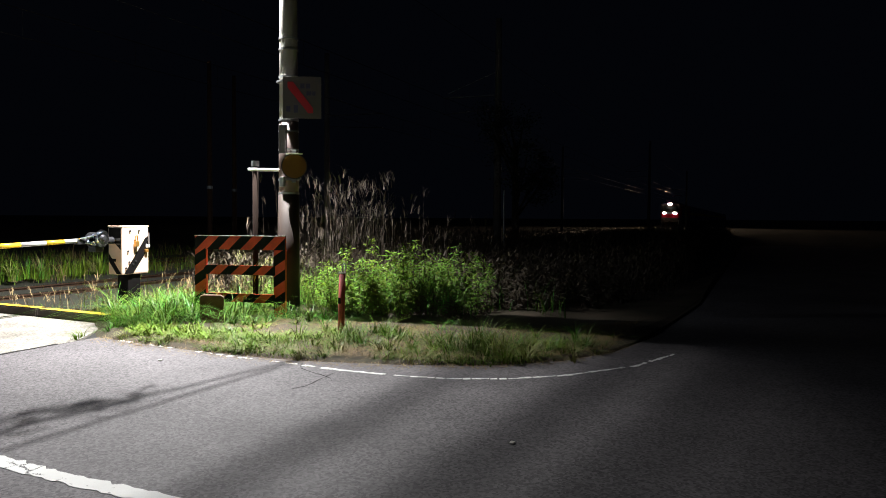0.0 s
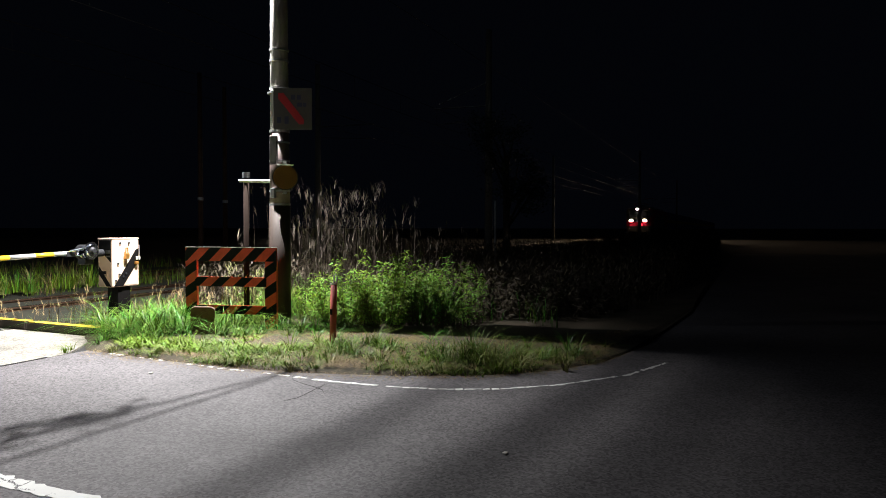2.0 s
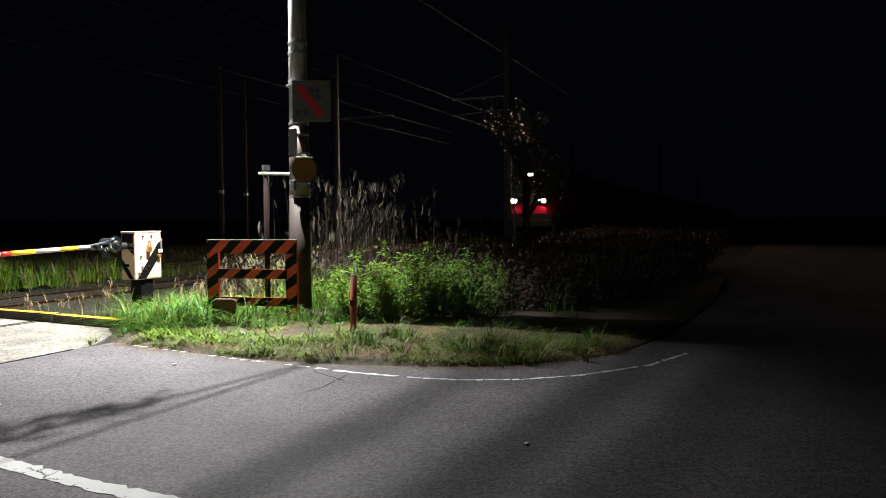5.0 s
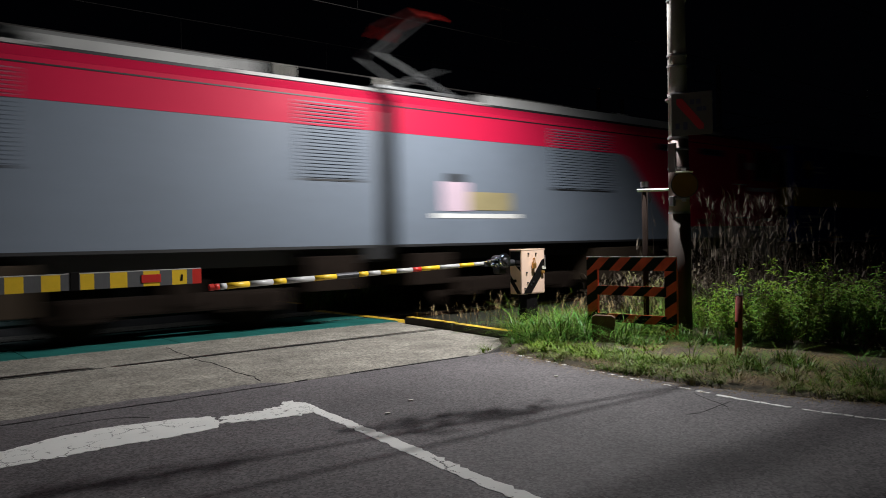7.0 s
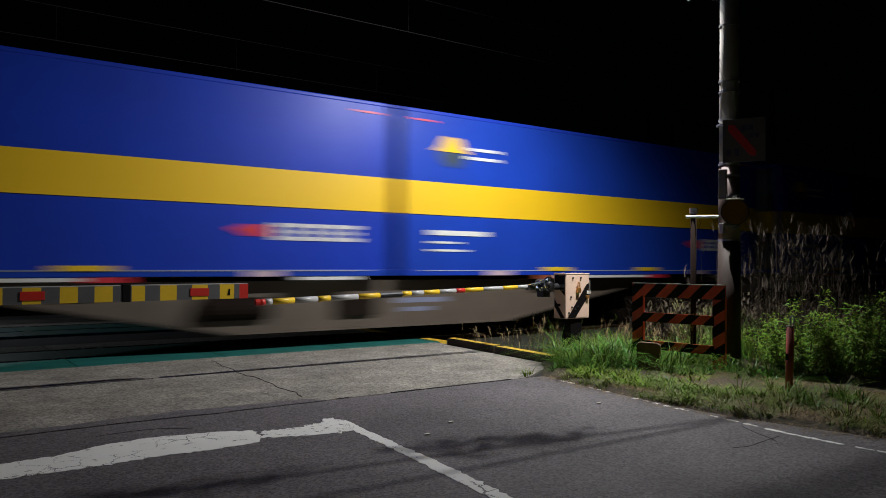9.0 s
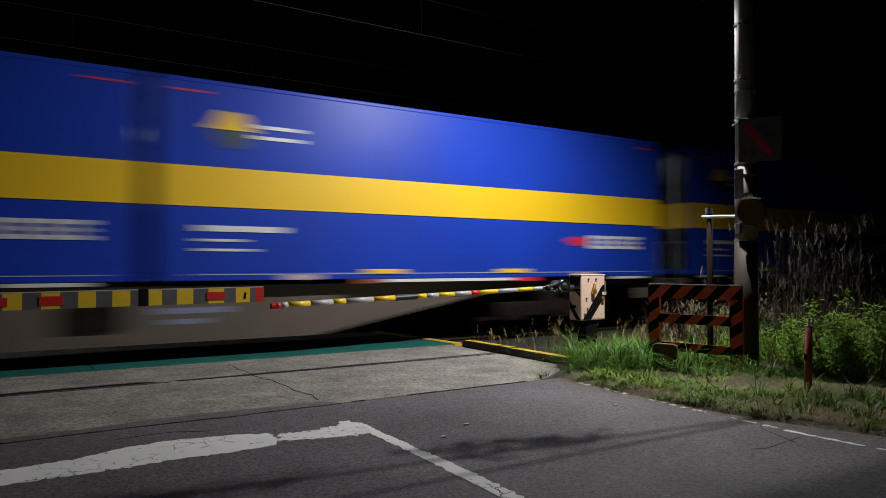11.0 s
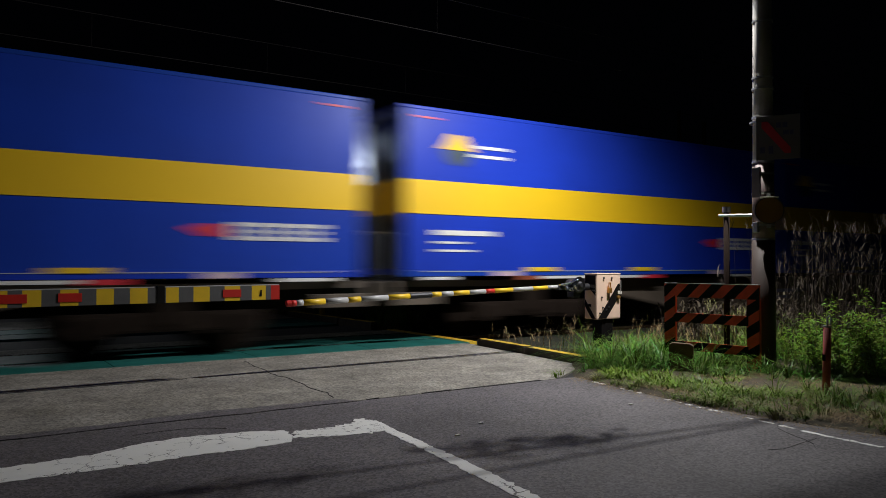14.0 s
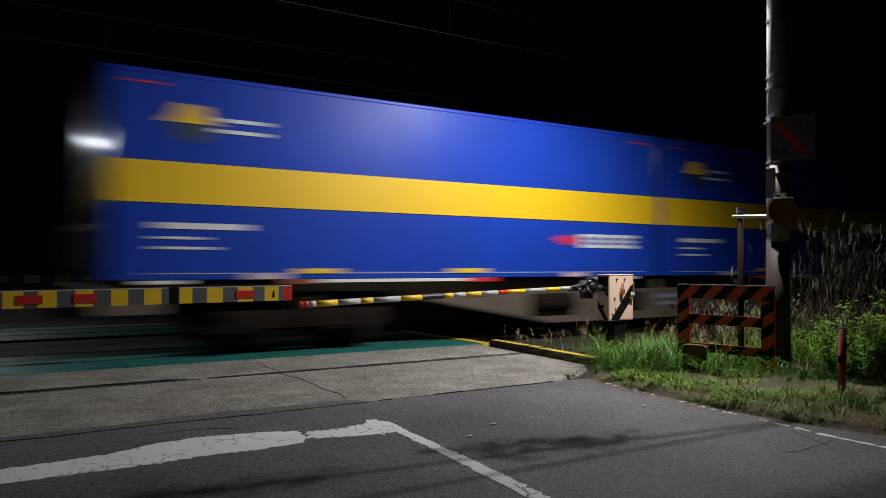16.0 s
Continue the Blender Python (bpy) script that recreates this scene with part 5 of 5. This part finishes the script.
def train():
    locomotive()
    first = container()
    proto = {0: wagon(M_WAGON, "taupe steel container wagon with deep side sills")}
    proto[1] = wagon(M_WAGON_TEAL, "teal steel container wagon with deep side sills")
    used = set()
    for k in range(13):
        kind = 1 if k == 8 else 0
        s = 25.70 + 20.85 * k + (-0.33 if k == 7 else 0.7 if k > 8 else 0.0)
        w = proto[kind] if kind not in used else copy_thing(proto[kind], Matrix())
        used.add(kind)
        MOVING.append((w, s))
        for j, off in enumerate((0.55, 0.55 + 9.78 + 0.20)):
            c = first if k == 0 and j == 0 else copy_thing(first, Matrix())
            MOVING.append((c, s + off))


train()


# ---- plants ----
def blade(v, f, x, y, z, h, w, lean, ang, curl=0.5, seg=3):
    """A tapering bent strip."""
    k = len(v)
    dx, dy = math.cos(ang), math.sin(ang)
    px, py = -dy * w / 2, dx * w / 2
    for i in range(seg + 1):
        u = i / seg
        b = lean * h * (u ** (1.3 + curl))
        zz = z + h * (u - 0.35 * lean * u * u * u)
        t = 1 - u ** 1.5
        if i == seg:
            v.append((x + dx * b, y + dy * b, zz))
        else:
            v.append((x + dx * b - px * t, y + dy * b - py * t, zz))
            v.append((x + dx * b + px * t, y + dy * b + py * t, zz))
    for i in range(seg - 1):
        a = k + 2 * i
        f.append((a, a + 1, a + 3, a + 2))
    a = k + 2 * (seg - 1)
    f.append((a, a + 1, a + 2))


def road_x(y):
    pts = ROAD_EDGE
    for (x0, y0), (x1, y1) in zip(pts, pts[1:]):
        if y1 <= y <= y0:
            return x0 + (x1 - x0) * (y0 - y) / (y0 - y1)
    return 6.2


def grass():
    rng = random.Random(11)
    layers = {"lush": ([], [], M_GRASS_B, "lush green grass tufts on the verge"), "grass": ([], [], M_GRASS, "short green grass along the road edge"), "weed": ([], [], M_LEAF_Y, "low broad-leaved weeds at the road edge"), "pale": ([], [], M_PALE, "pale yellowed grass tufts on the verge"), "straw": ([], [], M_DRY, "dry straw lying among the grass")}
    def tuft(layer, x, y, h, n, width, lean=(0.4, 1.9), spread=0.035):
        v, f = layers[layer][:2]
        main = rng.uniform(0, 6.28)
        for _ in range(n):
            a = rng.uniform(0, 6.28) if rng.random() < 0.6 else main + rng.gauss(0, 0.6)
            r = abs(rng.gauss(0, spread))
            blade(v, f, x + r * math.cos(a), y + r * math.sin(a), 0.0, h * rng.uniform(0.45, 1.25), width * rng.uniform(0.6, 1.5), rng.uniform(*lean), a, 0.9, 4)

    def sight_gap(x, y):
        return (6.75 < x < 7.12 and abs(y - x * 0.81) < 0.17) or (6.7 < x < 7.86 and abs(y - x * 0.675) < 0.09)
    # long arching tufts beside the kerb and under the guard frame
    for x0, x1, y0, y1, count, h0, h1 in ((6.75, 7.75, 6.05, 6.95, 78, 0.20, 0.40), (6.95, 8.2, 5.15, 6.35, 74, 0.18, 0.36), (7.3, 8.4, 4.4, 5.3, 34, 0.12, 0.26), (6.55, 7.1, 6.0, 6.5, 22, 0.14, 0.26), (6.2, 6.75, 6.25, 6.8, 30, 0.08, 0.2)):
        for _ in range(count):
            x, y = rng.uniform(x0, x1), rng.uniform(y0, y1)
            if not sight_gap(x, y) and y < x * 0.86 + 1.05:
                tuft("lush" if rng.random() < 0.75 else "grass", x, y, rng.uniform(h0, h1) * (0.6 if y < 5.5 and x < 7.6 else 1.4), rng.randint(14, 30), 0.0115, (0.5, 2.4), 0.05)
    # low broad-leaved weeds between the guard frame and the road
    for _ in range(620):
        y = rng.uniform(4.0, 6.25)
        x = road_x(min(y, 6.2)) + 0.22 + abs(rng.gauss(0.25, 0.42)) + 0.12 * math.sin(y * 9) * math.sin(y * 4)
        if sight_gap(x, y) or math.sin(x * 6.1 + 2 * math.sin(y * 3.3)) * math.sin(y * 5.7) < -0.25:
            continue
        v, f = layers["weed"][:2]
        hh = rng.uniform(0.05, 0.13)
        for _ in range(7):
            blade(v, f, x + rng.gauss(0, 0.02), y + rng.gauss(0, 0.02), 0.01, hh * rng.uniform(0.6, 1.3), rng.uniform(0.014, 0.032), rng.uniform(0.5, 1.7), rng.uniform(0, 6.28), 0.1, 3)
    # uneven tufts along the road edge
    for _ in range(480):
        y = rng.uniform(1.25, 6.0)
        d = 0.06 + 0.85 * rng.random() ** 1.5
        x = road_x(y) + d
        if math.sin(y * 7.3) + math.sin(y * 3.1 + 1.0) + rng.gauss(0, 0.6) < -0.7:
            continue
        tuft("grass" if rng.random() < 0.75 else "pale", x, y, rng.uniform(0.07, 0.20) * (0.7 + 0.5 * min(d, 0.8)), rng.randint(12, 26), 0.0075, (0.5, 2.3), 0.045)
    # longer tufts round the marker post and near the bend
    for cx, cy, sx, sy, count, h0, h1 in ((6.75, 3.75, 0.28, 0.33, 22, 0.16, 0.36), (6.45, 3.1, 0.2, 0.35, 14, 0.12, 0.26), (6.60, 2.32, 0.12, 0.16, 18, 0.24, 0.42), (6.75, 1.85, 0.18, 0.2, 15, 0.15, 0.30), (6.2, 4.45, 0.12, 0.2, 10, 0.14, 0.24), (7.3, 1.6, 0.3, 0.2, 15, 0.12, 0.3), (7.2, 3.0, 0.35, 0.4, 16, 0.10, 0.24)):
        for _ in range(count):
            tuft(rng.choice(("grass", "grass", "grass", "pale", "lush")), cx + rng.gauss(0, sx), cy + rng.gauss(0, sy), rng.uniform(h0, h1), rng.randint(22, 40), 0.0075, (0.4, 2.0), 0.04)
    for cx, cy, n in ((5.75, 6.35, 26), (5.9, 6.42, 16), (6.95, 7.1, 40), (6.85, 7.3, 24)):
        tuft("grass", cx, cy, 0.12, n, 0.008)
    # green clumps between the tracks
    for _ in range(95):
        x, y = rng.choice((rng.gauss(8.2, 0.5), rng.gauss(10.3, 0.55), rng.uniform(7.4, 14))), rng.uniform(12.95, 13.75)
        tuft(rng.choice(("grass", "grass", "lush", "pale")), max(x, 7.35), y, rng.uniform(0.25, 0.62), 30, 0.012, (0.15, 0.9), 0.09)
    # tall grass mixed into the weeds behind the pole
    for _ in range(210):
        y = rng.uniform(2.2, 6.2)
        x = 8.5 + 2.3 * rng.random() + max(0, 4.0 - y) * 0.35
        if y < 3.4 and rng.random() < 0.75:
            continue
        v, f = layers["lush" if rng.random() < 0.55 else "grass"][:2]
        hh = rng.uniform(0.35, 0.8)
        for _ in range(12):
            blade(v, f, x + rng.gauss(0, 0.1), y + rng.gauss(0, 0.1), 0.0, hh * rng.uniform(0.6, 1.2), rng.uniform(0.007, 0.013), rng.uniform(0.3, 1.2), rng.uniform(0, 6.28), 0.9, 4)
    # straw on the bare patch
    for _ in range(14000):
        y = rng.uniform(1.2, 5.4)
        x = road_x(y) + 0.15 + rng.random() * 2.0
        v, f = layers["straw"][:2]
        blade(v, f, x, y, 0.025, rng.uniform(0.03, 0.09), rng.uniform(0.004, 0.008), rng.uniform(1.2, 4.5), rng.uniform(0, 6.28), 0.0, 2)
    # straw and bits fallen on the road edge
    for _ in range(1800):
        y = rng.uniform(0.9, 6.2)
        x = road_x(y) + rng.gauss(-0.03, 0.09)
        v, f = layers["straw"][:2]
        blade(v, f, x, y, 0.002, rng.uniform(0.006, 0.03), rng.uniform(0.004, 0.009), rng.uniform(1.5, 5.0), rng.uniform(0, 6.28), 0.0, 2)
    # grass along the railway
    for _ in range(520):
        x = 7.3 + 30 * rng.random() ** 1.5
        y = rng.choice((rng.uniform(6.9, 9.3), rng.uniform(12.9, 13.9), rng.uniform(17.6, 21.0)))
        if y < 9.4 and x < 8.7 and y > 7.3 and rng.random() < 0.75:
            continue
        v, f = layers["grass" if rng.random() < 0.7 else "straw"][:2]
        hh = rng.uniform(0.15, 0.5) if y > 12 else rng.uniform(0.1, 0.4)
        for _ in range(20):
            blade(v, f, x + rng.gauss(0, 0.16), y + rng.gauss(0, 0.16), -0.14, hh * rng.uniform(0.6, 1.4) + 0.1, rng.uniform(0.008, 0.016), rng.uniform(0.2, 0.9), rng.uniform(0, 6.28))
    for name, (v, f, m, label) in layers.items():
        from_lists("grass" if name != "straw" else "straw", v, f, m, label=label, kind="stuff", category="grass")


def seed_stalks(name, label, spots, height, material, rng, count, droop=0.8, head=0.16, r=0.0035):
    v, f = [], []
    for (cx, cy, sx, sy) in spots:
        for _ in range(count):
            x, y, h = cx + rng.gauss(0, sx), cy + rng.gauss(0, sy), height * rng.uniform(0.55, 1.1)
            ang, lean = rng.uniform(0, 6.28), rng.uniform(0.03, 0.22) * droop
            blade(v, f, x, y, -0.1, h, r * 2.2, lean, ang, 0.8, 4)
            bx, by = x + math.cos(ang) * lean * h, y + math.sin(ang) * lean * h
            for _ in range(4):
                blade(v, f, bx + rng.gauss(0, 0.008), by + rng.gauss(0, 0.008), -0.1 + h * (1 - 0.35 * lean) - rng.uniform(0.0, 0.1), head * rng.uniform(0.5, 1.0), r * 2.6, rng.uniform(0.3, 1.3), ang + rng.gauss(0, 0.5), 0.4, 2)
            if rng.random() < 0.6:
                blade(v, f, x, y, h * rng.uniform(0.2, 0.6), h * rng.uniform(0.15, 0.3), r * 2, rng.uniform(0.6, 1.6), rng.uniform(0, 6.28), 0.2, 3)
    from_lists(name, v, f, material, label=label, kind="stuff", category="tall grass")


def shrub(at, size, stems, seed, young=0.15, label="bushy green weeds among dead reeds", leaf=None):
    """Upright leafy stems growing from one patch of soil."""
    rng = random.Random(seed)
    s = thing("shrub", label, "shrub", (at[0], at[1], -0.1), group="weeds behind the pole")
    bm = bmesh.new()
    v, f, vy, fy = [], [], [], []
    for _ in range(stems):
        ang, rr = rng.uniform(0, 6.28), size[0] * math.sqrt(rng.random())
        b = Vector((math.cos(ang) * rr, math.sin(ang) * rr, 0))
        h = size[1] * rng.uniform(0.5, 1.12) * (1 - 0.3 * rr / size[0])
        tip = b + Vector((rng.gauss(0, 0.12) + math.cos(ang) * 0.1, rng.gauss(0, 0.12) + math.sin(ang) * 0.1, h))
        mid = b.lerp(tip, 0.5) + Vector((rng.gauss(0, 0.03), rng.gauss(0, 0.03), 0.02))
        tube(b, mid, 0.006, 0.004, 4, bm)
        tube(mid, tip, 0.004, 0.0015, 4, bm)
        n = int(105 * h) + 14
        for k in range(n):
            u = 0.12 + 0.9 * (k + rng.random()) / n
            p = b.lerp(mid, u * 2) if u < 0.5 else mid.lerp(tip, u * 2 - 1)
            p = p + Vector((rng.gauss(0, 0.035), rng.gauss(0, 0.035), rng.gauss(0, 0.02)))
            tgt = (vy, fy) if (rng.random() < young * (0.4 + u)) else (v, f)
            a, q = rng.uniform(0, 6.28), len(tgt[0])
            ln, wd = rng.uniform(0.06, 0.16) * (1.1 - 0.5 * u), rng.uniform(0.005, 0.011)
            d = Vector((math.cos(a), math.sin(a), rng.uniform(-0.7, 0.5))).normalized()
            sd = d.cross(Vector((rng.gauss(0, 0.4), rng.gauss(0, 0.4), 1))).normalized() * wd
            up = Vector((0, 0, 0.008))
            tgt[0].extend([tuple(p), tuple(p + d * ln * 0.4 + sd), tuple(p + d * ln - up * 2), tuple(p + d * ln * 0.4 - sd), tuple(p + d * ln * 0.45 + up)])
            tgt[1].extend([(q, q + 1, q + 4), (q + 1, q + 2, q + 4), (q + 2, q + 3, q + 4), (q + 3, q, q + 4)])
    part("stem", bm, M_TWIG, s, kind="stuff")
    from_lists("leaves", v, f, leaf or M_LEAF, s, kind="stuff")
    if vy:
        from_lists("young_leaves", vy, fy, M_LEAF_Y, s, kind="stuff")


def weed_bank():
    """Withered waist-high weeds between the side road and the railway."""
    rng = random.Random(17)
    v, f, vl, fl = [], [], [], []
    for _ in range(5200):
        x = 10.0 + 62 * rng.random() ** 1.9
        near = 1.3 + max(0.0, 11.5 - x) * 0.9
        y = near + (8.3 - near) * rng.random()
        h = rng.uniform(0.55, 1.25) * (0.75 + 0.35 * noise.noise((x * 0.35, y * 0.5, 1.0))) + min(0.25, (x - 10) * 0.03)
        for _ in range(3):
            a = rng.uniform(0, 6.28)
            blade(v, f, x + rng.gauss(0, 0.12), y + rng.gauss(0, 0.12), -0.1, h * rng.uniform(0.7, 1.1), 0.007 + 0.0004 * x, rng.uniform(0.05, 0.7), a, 0.8, 3)
        for _ in range(9):
            a, ln = rng.uniform(0, 6.28), rng.uniform(0.06, 0.16)
            blade(vl, fl, x + rng.gauss(0, 0.16), y + rng.gauss(0, 0.16), h * rng.uniform(0.0, 0.8) - 0.05, ln, 0.03, rng.uniform(0.5, 1.8), a, 0.3, 2)
    from_lists("weed_stalks", v, f, M_REED, label="withered brown weed stalks along the railway", kind="stuff", category="weeds")
    from_lists("weed_leaves", vl, fl, M_LEAF_DEAD, label="dark withered leaves of trackside weeds", kind="stuff", category="weeds")


def tree(at, height, seed, leaves=5200):
    rng = random.Random(seed)
    t = thing("tree", "dark leafy tree beside the railway", "tree", (at[0], at[1], -0.1))
    bm = tube((0, 0, 0), (0.1, 0.05, height * 0.55), 0.16, 0.09, 12)
    v, f = [], []
    for k in range(16):
        z0 = height * rng.uniform(0.12, 0.55)
        ang, ln = rng.uniform(0, 6.28), height * rng.uniform(0.12, 0.26)
        p0 = Vector((0.1 * z0 / height, 0.05, z0))
        p1 = p0 + Vector((math.cos(ang) * ln * 0.8, math.sin(ang) * ln * 0.8, ln * rng.uniform(0.6, 1.6)))
        tube(p0, p1, 0.05, 0.015, 7, bm)
        for _ in range(4):
            c = p0.lerp(p1, rng.uniform(0.5, 1.1)) + Vector((rng.gauss(0, 0.25), rng.gauss(0, 0.25), rng.gauss(0, 0.3)))
            rad = rng.uniform(0.25, 0.6)
            for _ in range(leaves // 64):
                p = c + Vector((rng.gauss(0, rad * 0.5), rng.gauss(0, rad * 0.5), rng.gauss(0, rad * 0.4)))
                a, q = rng.uniform(0, 6.28), len(v)
                d = Vector((math.cos(a), math.sin(a), rng.uniform(-0.8, 0.4))).normalized() * rng.uniform(0.06, 0.11)
                sd = d.cross(Vector((rng.gauss(0, 0.6), rng.gauss(0, 0.6), 1))).normalized() * 0.035
                v.extend([tuple(p), tuple(p + d * 0.5 + sd), tuple(p + d), tuple(p + d * 0.5 - sd)])
                f.append((q, q + 1, q + 2, q + 3))
    part("trunk", bm, M_BARK, t)
    from_lists("crown", v, f, M_LEAF_TREE, t, kind="stuff")


def plants():
    grass()
    rng = random.Random(4)
    seed_stalks("reeds", "tall dead reeds with drooping heads behind the pole", [(9.55, 5.35, 0.3, 0.3), (9.75, 4.95, 0.3, 0.28), (9.35, 5.75, 0.3, 0.3)], 1.85, M_REED, rng, 100, 0.6, 0.2, 0.0026)
    seed_stalks("reeds", "thin dead reeds fading into the dark", [(10.3, 4.3, 0.5, 0.4), (10.6, 3.8, 0.5, 0.4)], 1.35, M_REED, rng, 40, 1.3, 0.18, 0.0026)
    seed_stalks("seed_grass", "pale seed-headed grass round the gate machine", [(8.6, 7.2, 0.35, 0.3), (8.2, 6.7, 0.3, 0.3), (8.9, 6.5, 0.5, 0.3), (7.65, 8.25, 0.12, 0.25)], 0.55, M_DRY, rng, 26, 2.6, 0.14, 0.003)
    seed_stalks("seed_grass", "pale seed-headed grass beside the kerb", [(7.55, 8.6, 0.15, 0.3), (7.4, 9.3, 0.12, 0.2)], 0.4, M_DRY, rng, 12, 2.6, 0.12, 0.003)
    seed_stalks("seed_grass", "pale seed-headed grass inside the guard frame", [(8.3, 5.6, 0.15, 0.3), (8.3, 6.1, 0.2, 0.3)], 0.85, M_PALE, rng, 34, 1.8, 0.12, 0.0024)
    shrub((8.75, 4.75), (0.42, 0.95), 30, 1, 0.4)
    shrub((8.75, 4.25), (0.35, 1.25), 22, 9, 0.6, "tall yellow-green weeds beside the marker post")
    shrub((9.25, 4.15), (0.5, 1.0), 34, 2, 0.2)
    shrub((9.3, 5.0), (0.5, 0.9), 26, 3, 0.35)
    shrub((9.4, 3.6), (0.45, 0.95), 32, 5, 0.08)
    shrub((9.75, 3.05), (0.5, 0.8), 30, 6, 0.0, "withered brown weeds on the verge", M_LEAF_DEAD)
    shrub((10.4, 2.6), (0.6, 0.8), 32, 7, 0.0, "withered brown weeds on the verge", M_LEAF_DEAD)
    shrub((10.2, 3.9), (0.5, 1.0), 26, 10, 0.05)
    shrub((11.2, 2.3), (0.8, 0.8), 34, 12, 0.0, "withered brown weeds on the verge", M_LEAF_DEAD)
    shrub((8.75, 3.5), (0.35, 0.45), 16, 14, 0.0, "withered brown weeds on the verge", M_LEAF_DEAD)
    shrub((9.1, 5.9), (0.5, 0.6), 24, 8, 0.25)
    shrub((8.6, 6.5), (0.45, 0.45), 18, 13, 0.3)
    weed_bank()
    tree((27.2, 8.0), 7.4, 21)


plants()


# ---- movement ----
def front_at(t):
    """Where the front of the locomotive is: gathering speed as it nears, then nearly steady."""
    u = t - 6.4
    late = 0.074 * u * u if u > 0 else 0.0
    early = 0.86 * (u + 0.9) ** 2 if u < -0.9 else 0.0
    return 7.88 - 22.30 * u - late - early


def motions():
    times = [0.5 * k for k in range(33)]
    for ob, s in MOVING:
        walk(ob, [(t, pose(front_at(t) + s, AXIS, 0)) for t in times])


motions()
